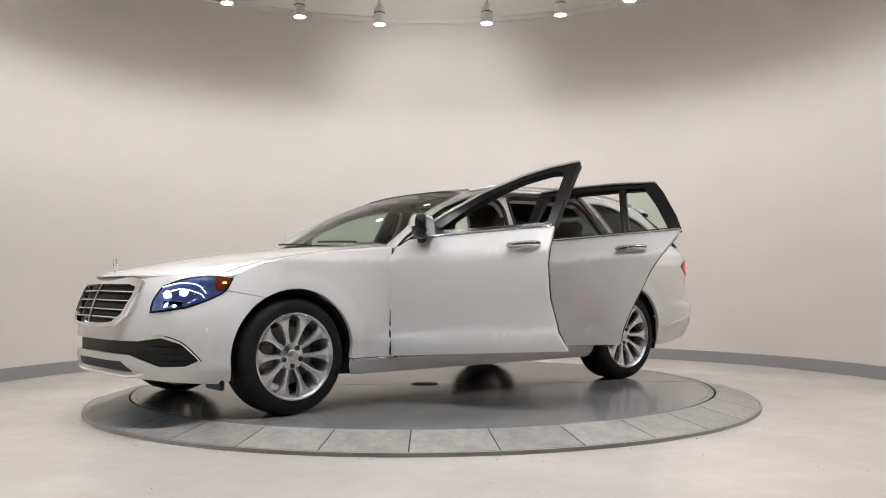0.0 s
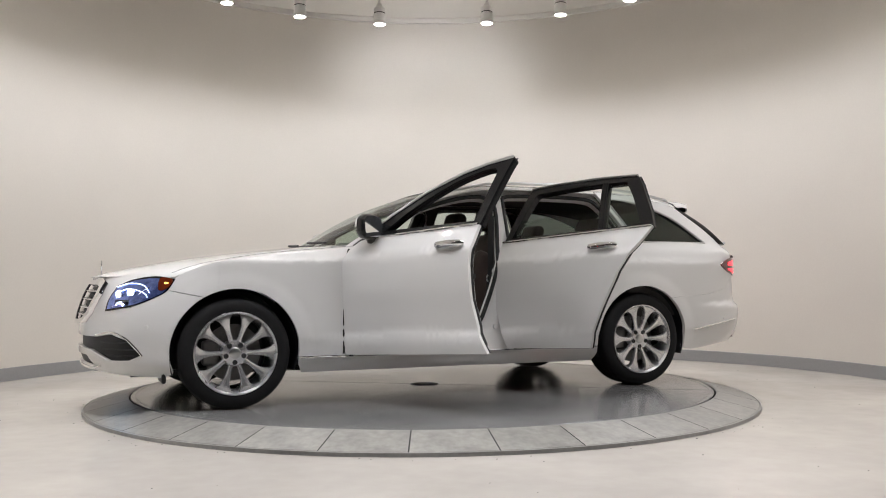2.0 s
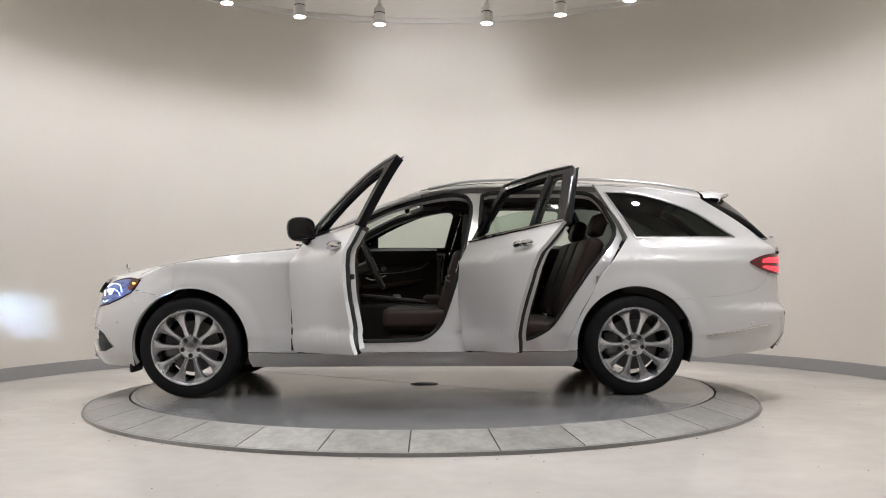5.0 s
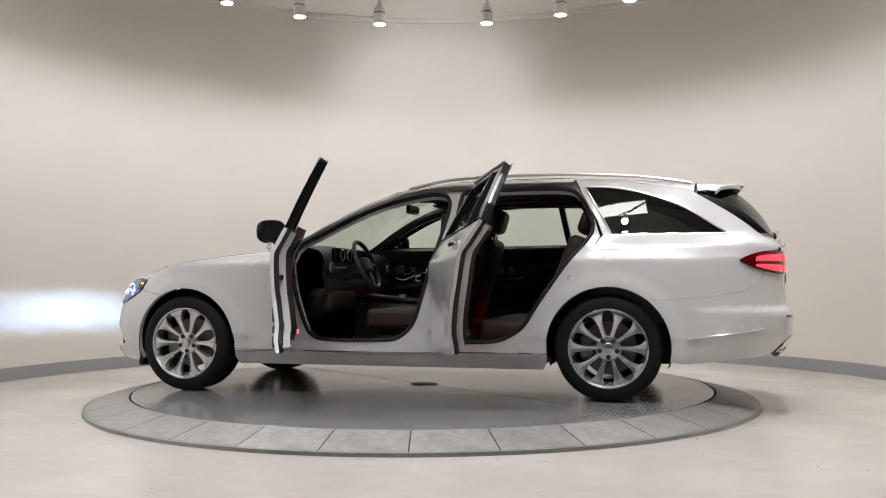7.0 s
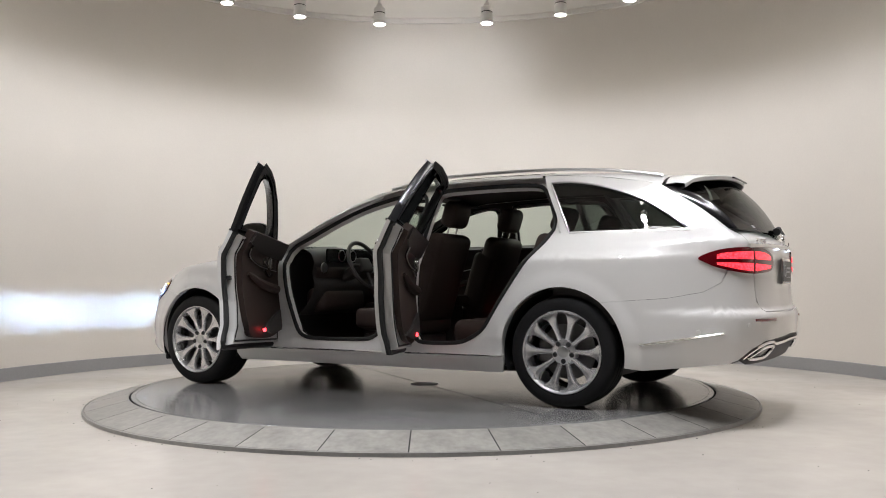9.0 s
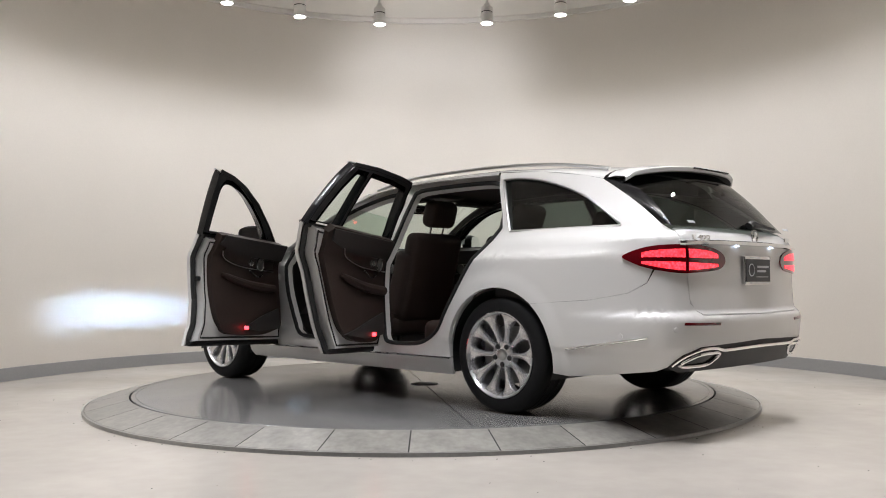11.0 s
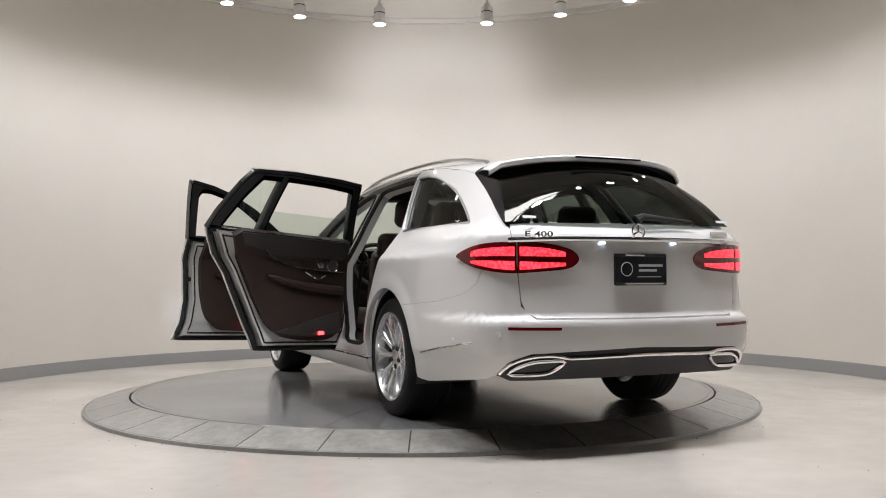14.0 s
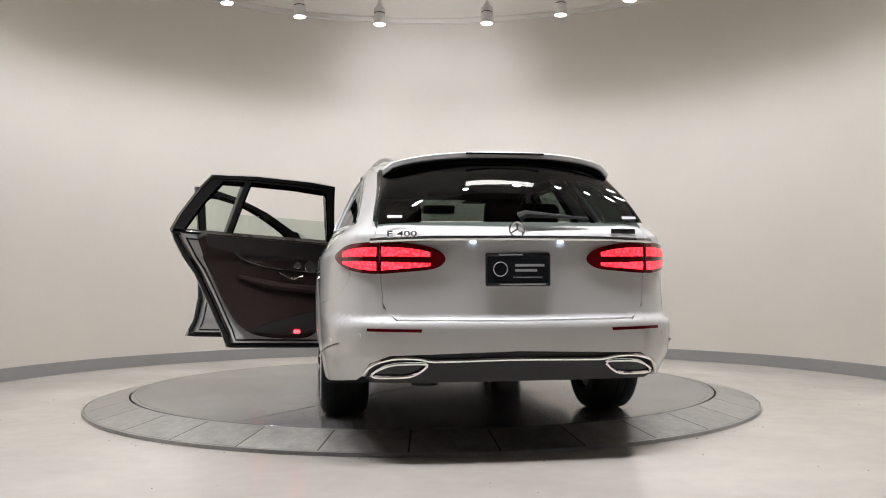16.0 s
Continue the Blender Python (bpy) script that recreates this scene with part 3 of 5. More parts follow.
    part("mud_flap", box(1.86, 1.885, 0.62, 0.82, 0.165, 0.25, 0.006, m=Matrix.Diagonal((1, side, 1, 1))), M_TRIM, car)

# hood, roof, glass
def crown(edge, mid_x, mid_z, n=18, p=2.2, q=0.6, lean=2.2):
    """A crowned sheet across the car, from its left edge points to the right."""
    rows = []
    for e, cx, cz in zip(edge, mid_x, mid_z):
        row = []
        for k in range(2 * n + 1):
            a = math.sin(math.pi / 2 * (k / n - 1))
            row.append((cx + (e.x - cx) * abs(a) ** lean, e.y * -a, e.z + (cz - e.z) * max(0.0, 1 - abs(a) ** p) ** q))
        rows.append(row)
    b = grid(rows)
    bmesh.ops.recalc_face_normals(b, faces=b.faces)
    if sum(f.normal.z for f in b.faces) < 0:
        bmesh.ops.reverse_faces(b, faces=b.faces)
    return b


us = np.linspace(0.70, 1.84, 24)
hood = part("hood", crown([skin(u, hood_z(u)) for u in us], [0.76 + (u - 0.70) / 1.14 * 1.49 for u in us], [hood_c(0.76 + (u - 0.70) / 1.14 * 1.49) for u in us], q=0.55, p=2.6), M_PAINT, car)
for side in (1, -1):
    gap = []
    for u in np.linspace(0.74, 1.78, 14):
        e, cx, q = skin(u, hood_z(u)), 0.76 + (u - 0.70) / 1.14 * 1.49, 0.93
        gap.append((cx + (e.x - cx) * q ** 2.2, e.y * q * side, e.z + (hood_c(cx) - e.z) * (1 - q ** 2.6) ** 0.55 - 0.0005))
    part("hood_gap", tube(gap, 0.0022, 5), M_GASKET, hood, "dark shut line")
xs = np.linspace(-0.03, -2.035, 30)
roof_c = curve([0.0, -0.25, -0.6, -1.0, -1.6, -2.1, -2.25], [1.412, 1.448, 1.474, 1.476, 1.458, 1.422, 1.402])
roof = part("roof", crown([skin(x, cant_z(x)) for x in xs], xs, [roof_c(x) for x in xs], p=2.4, q=0.62), M_PAINT, car)
xs2 = np.linspace(-0.05, -1.25, 16)
b = bmesh.new()
rows = []
for x in xs2:
    e, cz = skin(x, cant_z(x)), roof_c(x)
    rows.append([(x, e.y * a, e.z + (cz - e.z) * (1 - abs(a) ** 2.4) ** 0.62 + 0.004) for a in np.linspace(0.78, -0.78, 17)])
part("panoramic_roof", grid(rows), M_BLACK, roof, "dark panoramic glass roof")
ws_top = [(-0.04 + 0.03 * (1 - a * a) * 0, 0.615 * a, 1.385 + 0.032 * (1 - abs(a) ** 2.2)) for a in np.linspace(1, -1, 17)]
ws_bot = [(0.68 + 0.13 * (1 - a * a), 0.73 * a, 0.995 + 0.020 * (1 - a * a)) for a in np.linspace(1, -1, 17)]
rows = [[tuple(np.array(t) * (1 - s) + np.array(q) * s + np.array((0.0, 0, 0.045 * math.sin(math.pi * s)))) for t, q in zip(ws_top, ws_bot)] for s in np.linspace(0, 1, 12)]
part("windshield", grid(rows), M_GLASS, car, "clear greenish windshield")
for side in (1, -1):
    part("glass_border", grid([[(p[0] - 0.004, (p[1] + (0 - 0.045 * k) * side), p[2] - 0.004) for k in (0, 1)] for p in (row[0 if side > 0 else -1] for row in rows)]), M_TRIM, car, "black border of the windshield")
part("cowl", grid([[(x + 0.10, y, z - 0.004) for x, y, z in ws_bot], [(x - 0.02, y, z - 0.012) for x, y, z in ws_bot]]), M_TRIM, car, "black plastic cowl")
for y0 in (0.55, 0.0):
    part("wiper", tube([(0.86 - 0.08 * abs(y0), y0, 1.020), (0.84, y0 - 0.25, 1.030), (0.80, y0 - 0.50, 1.040)], 0.008, 6), M_TRIM, car)

# ---- front ----
UF, UR = U_FRONT, U_REAR
bumper = both([(UF, 0.83), (2.48, 0.822), (2.42, 0.812), (2.30, 0.806), (2.16, 0.806), (1.98, 0.808), (1.842, 0.786), (1.8785, 0.7135)] + arc(FX, HUB_Z, ARCH, 60.2, -17, 18) + [(1.90, 0.20), (2.43, 0.228), (UF, 0.232)])
INTAKE = both([(UF, 0.437), (2.40, 0.437), (2.24, 0.457), (2.12, 0.425), (2.02, 0.335), (2.10, 0.303), (2.27, 0.298), (2.38, 0.330), (2.50, 0.358), (UF, 0.366)])
LIP = both([(UF, 0.325), (2.54, 0.322), (2.45, 0.275), (2.46, 0.255), (UF, 0.262)])
LAMP_HOLE = [(2.10, 0.615), (2.10, 0.675), (2.27, 0.670), (2.27, 0.610)]
SLOT = [(2.125, 0.630), (2.125, 0.657), (2.245, 0.653), (2.245, 0.626)]
fb = sheet("front_bumper", panel(bumper, [INTAKE, LIP, both([(UF, 0.770), (2.53, 0.768), (2.46, 0.750), (2.46, 0.69), (2.51, 0.58), (2.59, 0.533), (UF, 0.518)]), LAMP_HOLE, [(2 * U_FRONT - u, z) for u, z in LAMP_HOLE]], rim=0.03), M_PAINT, car)
sheet("intake_mesh", panel(INTAKE, out=-0.028, rim=0), M_TRIM, fb, "black intake mesh")
sheet("lower_intake", panel(LIP, out=-0.02, rim=0), M_TRIM, fb, "black lower intake")
part("lip_trim", tube(along([(2.36, 0.262), (2.46, 0.243), (UF, 0.248), (2 * UF - 2.46, 0.243), (2 * UF - 2.36, 0.262)], 0.004), 0.007, 6), M_CHROME, fb, "chrome lip strip")
for side in (1, -1):
    part("fog_trim", tube(along(spline([(2.40, 0.447), (2.24, 0.467), (2.13, 0.440), (2.06, 0.385), (2.012, 0.330)], 5), 0.004, side), 0.007, 6), M_CHROME, fb, "chrome intake strip")
    for z0, u0, u1 in ((0.405, 2.10, 2.40), (0.365, 2.07, 2.37), (0.328, 2.08, 2.33)):
        part("mesh_bar", tube(along([(u0, z0), (u1, z0)], -0.024, side, 0.05), 0.004, 5), M_TRIM, fb)
    part("sensor", lathe([(0.0, 0.004), (0.011, 0.003), (0.012, 0.0)], 14, "y", m=Matrix.Translation(skin(1.99, 0.50, 0.001) * Vector((1, side, 1))) @ pose(0, 0, 0, 0, 0, -25 * side)), M_PAINT, fb)
    # headlamp
    HL = spline([(2.335, 0.590), (2.335, 0.66), (2.295, 0.742)], 4)[:-1] + spline([(2.295, 0.742), (2.165, 0.778), (1.977, 0.798), (1.832, 0.782)], 4)[:-1] + spline([(1.832, 0.782), (1.87, 0.72), (1.926, 0.682), (2.098, 0.620), (2.335, 0.590)], 4)[:-1]
    hl = sheet("headlight", panel(HL, [SLOT], out=0.003, rim=0.03, side=side), M_BLACK, car, "clear headlight with lit blue-white beams")
    inner = [(2.08 + (u - 2.08) * 0.93, 0.698 + (z - 0.698) * 0.88) for u, z in HL]
    # blue tint and faint emission paint the lamp's light onto the reflector
    sheet("reflector", panel(inner, [shrink(SLOT, -0.004)], out=0.006, rim=0, side=side), mat("glow_painted_reflector", (0.25, 0.33, 0.70), 0.10, metal=0.9, grain=0.4, scale=22, stain=0.5, stain_scale=34, bump=0.8, emit=(0.10, 0.16, 0.55), power=0.10), hl, "faceted reflector with the lamp's blue glow painted in")
    for u0, z0, u1, z1 in ((2.27, 0.615, 2.17, 0.632), (2.09, 0.645, 2.04, 0.67), (2.26, 0.70, 2.17, 0.715), (2.06, 0.69, 2.0, 0.735)):
        part("reflector_fin", tube(along([(u0, z0), (u1, z1)], 0.007, side), 0.009, 5, flat=0.4), M_CHROME, hl)
    for u0, z0, r0 in ((2.225, 0.690, 0.024), (2.120, 0.700, 0.022)):
        c = skin(u0, z0, 0.004) * Vector((1, side, 1))
        ax = (skin(u0, z0, 0.05) - skin(u0, z0, 0.0)) * Vector((1, side, 1))
        m = look(c, c - ax)
        lens = part("beam_lens", lathe([(0.0, 0.016), (r0 * 0.6, 0.013), (r0 * 0.95, 0.004), (r0, 0.0)], 20, m=m), M_LED, hl, "lit round beam lens")
        part("lens_ring", lathe([(r0, 0.0), (r0 * 1.1, 0.012), (r0 * 1.22, 0.008), (r0 * 1.22, 0.0)], 20, m=m), M_CHROME, hl)
    c = skin(2.185, 0.642, 0.0) * Vector((1, side, 1))
    b = box(c.x - 0.15, c.x - 0.147, c.y - 0.055, c.y + 0.055, 0.60, 0.71)
    for x0, x1, y0, y1, z0, z1 in ((-0.15, -0.085, -0.055, 0.055, 0.705, 0.709), (-0.15, -0.085, -0.055, 0.055, 0.600, 0.604), (-0.15, -0.09, 0.051, 0.055, 0.60, 0.709), (-0.15, -0.09, -0.055, -0.051, 0.60, 0.709)):
        box(c.x + x0, c.x + x1, c.y + y0, c.y + y1, z0, z1, bm=b)
    part("beam_box", b, M_TRIM, hl)
    part("beam_source", box(c.x - 0.140, c.x - 0.135, c.y - 0.042, c.y + 0.042, 0.640, 0.664), M_BEAM, hl, "bright beam source")
    part("day_light", tube(along(spline([(2.285, 0.735), (2.16, 0.757), (2.04, 0.745), (1.99, 0.70)], 5), 0.010, side), 0.0022, 6), M_LED, hl, "white daytime light strip")
    part("day_light", tube(along(spline([(2.27, 0.70), (2.14, 0.725), (2.03, 0.70), (2.00, 0.675)], 5), 0.010, side), 0.0020, 6), M_LED, hl, "white daytime light strip")
    sheet("turn_signal", panel(spline([(1.930, 0.788), (1.848, 0.780), (1.872, 0.733), (1.915, 0.712), (1.938, 0.73)], 4, True), out=0.009, rim=0.006, side=side), M_AMBER, hl, "amber side marker")
    part("marker_bulb", box(-0.012, 0.012, -0.004, 0.004, -0.005, 0.005, 0.002, m=Matrix.Translation(skin(1.885, 0.757, 0.011) * Vector((1, side, 1))) @ pose(0, 0, 0, 0, 0, -25 * side)), M_AMBERGLOW, hl, "lit amber bulb")

GR = both([(UF, 0.795), (2.52, 0.792), (2.435, 0.772), (2.432, 0.70), (2.49, 0.575), (2.58, 0.520), (2.72, 0.508), (UF, 0.503)])
GH = both([(UF, 0.755), (2.54, 0.752), (2.475, 0.738), (2.475, 0.69), (2.525, 0.585), (2.60, 0.543), (2.73, 0.532), (UF, 0.528)])
grille = sheet("grille", panel(GR, [GH], out=0.032, rim=0.04), M_CHROME, car, "chrome-framed radiator grille with dark slats")
sheet("grille_backing", panel(GH, out=-0.015, rim=0), M_TRIM, grille, "black grille backing")
for z0, u0 in ((0.705, 2.475), (0.655, 2.495), (0.605, 2.518), (0.562, 2.56)):
    pts = along([(u0, z0), (UF, z0 + 0.004), (2 * UF - u0, z0)], 0.012, 1, 0.06)
    b = grid([[p + Vector((-0.03, 0, 0.012)) for p in pts], [p + Vector((0.006, 0, 0.009)) for p in pts], [p + Vector((0.008, 0, 0.0)) for p in pts], [p + Vector((-0.03, 0, -0.02)) for p in pts]])
    slat = part("grille_slat", b, M_BLACK, grille)
    part("slat_edge", tube([p + Vector((0.008, 0, 0.004)) for p in pts], 0.0036, 6), M_CHROME, slat, "chrome slat edge")
part("grille_bar", tube(along([(UF, 0.53), (UF, 0.755)], 0.022), 0.008, 8), M_CHROME, grille)
part("hood_ornament", tube([(2.18, 0.034 * math.cos(a), 0.872 + 0.034 * math.sin(a)) for a in np.linspace(0, 2 * math.pi, 21)[:-1]], 0.0035, 6, closed=True, bm=tube([(2.18, 0, 0.800), (2.18, 0, 0.838)], 0.005, 8, bm=tube([(2.18, 0, 0.872), (2.18, 0, 0.906)], 0.003, 5, bm=tube([(2.18, 0.03, 0.855), (2.18, 0, 0.872), (2.18, -0.03, 0.855)], 0.003, 5)))), M_CHROME, car, "small upright chrome ring ornament")
for side in (1, -1):
    part("door_gap", tube(along([(0.797, 0.31), (0.797, 0.6), (0.7935, 0.87), (0.752, 0.966)], -0.004, side), 0.0085, 6), M_GASKET, car, "dark shut line")


# ---- rear ----
rear = both([(UR, 0.568), (-2.74, 0.574), (-2.668, 0.636), (-2.650, 0.792), (-2.45, 0.809), (-2.4075, 0.7428), (-2.301, 0.6902), (-2.1, 0.6553), (-1.7205, 0.6307)] + arc(RX, HUB_Z, ARCH, 131, 192, 12)[1:] + [(-1.95, 0.243), (-2.45, 0.290), (-2.52, 0.312), (-2.60, 0.375), (-2.71, 0.414), (-2.894, 0.420), (UR, 0.431)])
rb = sheet("rear_bumper", panel(rear, rim=0.03, edge=0.03), M_PAINT, car)
diff = sheet("diffuser", panel(both([(UR, 0.429), (-2.894, 0.418), (-2.71, 0.412), (-2.60, 0.373), (-2.52, 0.310), (-2.60, 0.283), (-2.9, 0.285), (UR, 0.285)]), out=-0.006, rim=0.05), M_TRIM, rb, "black rear diffuser")
for line, r0 in (([(-2.545, 0.318), (-2.62, 0.370), (-2.72, 0.400), (-2.83, 0.402), (-2.90, 0.390), (-2.97, 0.389), (UR, 0.394)], 0.009), ):
    full = line + [(2 * UR - u, z) for u, z in line[-2::-1]]
    part("diffuser_trim", tube(along(spline(full, 4), 0.004), r0, 6), M_CHROME, rb, "chrome strip over the diffuser")
for side in (1, -1):
    ex = spline([(-2.595, 0.318), (-2.72, 0.312), (-2.82, 0.322), (-2.885, 0.372), (-2.80, 0.378), (-2.70, 0.368)], 4, True)
    part("exhaust_trim", tube(along(ex + ex[:1], 0.004, side, 0.02)[:-1], 0.0085, 6, closed=True), M_CHROME, rb, "chrome exhaust outlet")
    sheet("exhaust_mouth", panel(ex, out=-0.003, rim=0.03, side=side), M_BLACK, rb, "black exhaust mouth")
    sheet("reflector_strip", panel([(-2.603, 0.541), (-2.600, 0.527), (-2.858, 0.522), (-2.862, 0.536)], out=0.004, rim=0.01, side=side), M_RED, rb, "dark red reflector")
    part("bumper_trim", tube(along([(-1.945, 0.392), (-2.15, 0.425), (-2.41, 0.464)], 0.003, side), 0.0075, 6, flat=0.7), M_CHROME, rb, "chrome flank strip")
    part("sensor", lathe([(0.0, 0.004), (0.012, 0.003), (0.013, 0.0)], 14, "y", m=Matrix.Translation(skin(-2.27, 0.470, 0.0) * Vector((1, side, 1))) @ Matrix.Diagonal((1, side, 1, 1)) @ pose(0, 0, 0, 0, 0, 14)), M_PAINT, rb)
    part("sensor", lathe([(0.0, 0.004), (0.012, 0.003), (0.013, 0.0)], 14, "y", m=Matrix.Translation(skin(-2.555, 0.505, 0.0) * Vector((1, side, 1))) @ Matrix.Diagonal((1, side, 1, 1)) @ pose(0, 0, 0, 0, 0, 50)), M_PAINT, rb)

gate = sheet("tailgate", panel(both([(UR, 1.040), (-2.9, 1.038), (-2.607, 1.030), (-2.628, 0.95), (-2.656, 0.80), (-2.669, 0.66), (-2.695, 0.607), (-2.745, 0.582), (UR, 0.576)]), out=0.001, rim=0.03), M_PAINT, car)
TAIL = spline([(-2.279, 0.886), (-2.41, 0.930), (-2.60, 0.942), (-2.80, 0.935), (-2.93, 0.905), (-2.972, 0.858), (-2.92, 0.816), (-2.78, 0.800), (-2.60, 0.793), (-2.42, 0.818), (-2.32, 0.852)], 6, True)
_k = max(range(len(TAIL)), key=lambda k: TAIL[k][0])
_turned = TAIL[_k:] + TAIL[:_k]
_k = min(range(len(_turned)), key=lambda k: _turned[k][0])
TOP_U, TOP_Z = [-u for u, z in _turned[:_k + 1]], [z for u, z in _turned[:_k + 1]]
LOW_U, LOW_Z = [-u for u, z in (_turned[_k:] + _turned[:1])[::-1]], [z for u, z in (_turned[_k:] + _turned[:1])[::-1]]
for side in (1, -1):
    for name, cut, host in (("tail_light", lambda u: max(u, -2.645), car), ("tail_light", lambda u: min(u, -2.652), gate)):
        loop = []
        for u, z in TAIL:
            if not loop or math.dist(loop[-1], (cut(u), z)) > 0.004:
                loop.append((cut(u), z))
        zs = [z for u, z in loop if abs(u - cut(-2.65 if cut(0) == 0 else -2.6)) < 0.02]
        loop = [p for p in loop if not (abs(p[0] - cut(-2.648)) < 1e-6 and min(zs) + 0.004 < p[1] < max(zs) - 0.004)]
        lamp = sheet(name, panel(loop, out=0.010, rim=0.02, side=side), M_RED, host, "lit red tail light")
        us_ = [u for u, z in loop]
        for upper in (True, False):
            lo_u, hi_u = max(min(us_), -2.91) + 0.010, min(max(us_), -2.37) - 0.010
            top_, low_ = [], []
            for u in np.linspace(hi_u, lo_u, 12):
                z1 = (np.interp(-u, TOP_U, TOP_Z) - 0.024) if upper else 0.855 - 0.012 * ease(-2.4, -2.9, u)
                z0 = 0.876 - 0.004 * ease(-2.4, -2.9, u) if upper else np.interp(-u, LOW_U, LOW_Z) + 0.016
                if z1 - z0 > 0.008:
                    top_.append((u, float(z1)))
                    low_.append((u, float(z0)))
            if len(top_) > 2:
                sheet("led_bar", panel(top_ + low_[::-1], out=0.0125, rim=0.003, side=side, edge=0.03), M_REDGLOW, lamp, "glowing red bar")
part("gate_trim", tube(along([(-2.60, 0.948), (-2.9, 0.955), (UR, 0.957), (2 * UR + 2.9, 0.955), (2 * UR + 2.60, 0.948)], 0.012), 0.012, 8, flat=1.1), M_CHROME, gate, "chrome strip over the plate")
for y in (0.21, -0.21):
    part("plate_lamp", box(-2.598, -2.575, y - 0.014, y + 0.014, 0.937, 0.942, 0.002), M_LED, gate, "small white plate lamp")
star = [(-2.588, 0.036 * math.cos(a), 0.998 + 0.036 * math.sin(a)) for a in np.linspace(0, 2 * math.pi, 25)[:-1]]
b = tube(star, 0.0045, 6, closed=True)
for a in (90, 210, 330):
    tube([(-2.586, 0, 0.998), (-2.586, 0.034 * math.cos(radians(a)), 0.998 + 0.034 * math.sin(radians(a)))], 0.0045, 5, bm=b)
part("round_badge", b, M_CHROME, gate, "round chrome badge")
pl = part("dealer_plate", box(-2.606, -2.592, -0.155, 0.155, 0.732, 0.888, 0.004, m=pose(0, 0, 0)), M_CHROME, gate, "chrome-framed black dealer plate")
part("plate_face", box(-2.6085, -2.6055, -0.147, 0.147, 0.747, 0.872), M_PLATE, pl, "black plate face")
for y0, y1, z0, z1 in ((-0.02, 0.09, 0.876, 0.883), (-0.125, 0.015, 0.824, 0.836), (-0.09, 0.015, 0.800, 0.812), (-0.115, 0.025, 0.772, 0.776), (-0.13, 0.09, 0.737, 0.744)):
    part("plate_bar", box(-2.6105, -2.6083, y0, y1, z0, z1), M_INK, pl, "pale line of small print")
b = tube([(-2.610, 0.085 + 0.033 * math.cos(a), 0.812 + 0.033 * math.sin(a)) for a in np.linspace(0, 2 * math.pi, 21)[:-1]], 0.0025, 5, closed=True)
part("plate_emblem", b, M_INK, pl)


def words(text, size, m, material, parent, depth=0.003):
    cu = bpy.data.curves.new("words", "FONT")
    cu.body, cu.size, cu.extrude, cu.align_x = text, size, depth, "CENTER"
    cu.offset = 0.0005
    tmp = new("words", cu)
    me = bpy.data.meshes.new_from_object(tmp.evaluated_get(bpy.context.evaluated_depsgraph_get()))
    bpy.data.objects.remove(tmp)
    me.transform(m)
    ob = new("lettering", me)
    me.materials.clear()
    me.materials.append(material)
    ob.parent = parent
    return ob


back = Matrix(((0, 0, -1, 0), (-1, 0, 0, 0), (0, 1, 0, 0), (0, 0, 0, 1)))
c = skin(-2.765, 0.967, 0.010)
words("E 400", 0.036, Matrix.Translation(c) @ pose(0, 0, 0, 0, 0, -10) @ back @ Matrix.Diagonal((1.75, 1, 1, 1)), M_CHROME, gate)["label"] = "chrome model lettering"
c = skin(-2.775, 0.985, 0.004)
part("side_badge", box(-0.003, 0.003, -0.075, 0.06, -0.002, 0.022, 0.002, m=Matrix.Translation((c.x, -c.y, c.z)) @ pose(0, 0, 0, 0, 0, 12)), M_CHROME, gate, "chrome badge")

# rear glass, pillars, spoiler
gb = [(-2.535 + 0.080 * abs(a) ** 2.5, 0.668 * a, 1.041) for a in np.linspace(1, -1, 21)]
gt = [(-2.285 + 0.20 * abs(a) ** 2.5, 0.552 * a, 1.328 + 0.050 * (1 - abs(a) ** 2.6)) for a in np.linspace(1, -1, 21)]
rows = [[tuple(np.array(t) * (1 - s) + np.array(q) * s + np.array((-0.030 * math.sin(math.pi * s), 0, 0.012 * math.sin(math.pi * s)))) for t, q in zip(gt, gb)] for s in np.linspace(0, 1, 12)]
rg = part("rear_window", grid(rows), M_TINT, gate, "dark tinted rear window")
for k in range(9):
    s = 0.25 + 0.07 * k
    row = [tuple(np.array(t) * (1 - s) + np.array(q) * s + np.array((-0.030 * math.sin(math.pi * s) + 0.002, 0, 0.012 * math.sin(math.pi * s)))) for t, q in zip(gt, gb)][2:-2]
    part("heater_wire", tube(row, 0.0006, 3), M_IRON, rg)
for y0 in (0.57, -0.575):
    part("sticker", box(-0.001, 0.001, -0.035, 0.035, -0.008, 0.008, m=pose(-2.515, y0, 1.062, 0, 38, 0)), M_INK, rg, "small white sticker")
part("rear_wiper", tube([(-2.548, -0.02, 1.058), (-2.555, -0.05, 1.075), (-2.548, -0.20, 1.066), (-2.54, -0.36, 1.056)], [0.026, 0.018, 0.010, 0.006], 8), M_TRIM, gate, "black rear wiper")
for side in (1, -1):
    edge = [skin(u, z) * Vector((1, side, 1)) for u, z in dense(D_LINE, 0.03, False)]
    n = len(edge) - 1
    rows = []
    for k in range(n + 1):
        s = k / n
        g = Vector(np.array(gt[0]) * (1 - s) + np.array(gb[0]) * s + np.array((-0.030 * math.sin(math.pi * s), 0, 0.012 * math.sin(math.pi * s)))) * Vector((1, side, 1))
        rows.append([edge[k], (edge[k] * 2 + g) / 3 + Vector((-0.006, 0.006 * side, 0.004)), (edge[k] + g * 2) / 3 + Vector((-0.007, 0.004 * side, 0.004)), g])
    part("gate_side", grid(rows), M_BLACK, gate, "black side of the rear window")
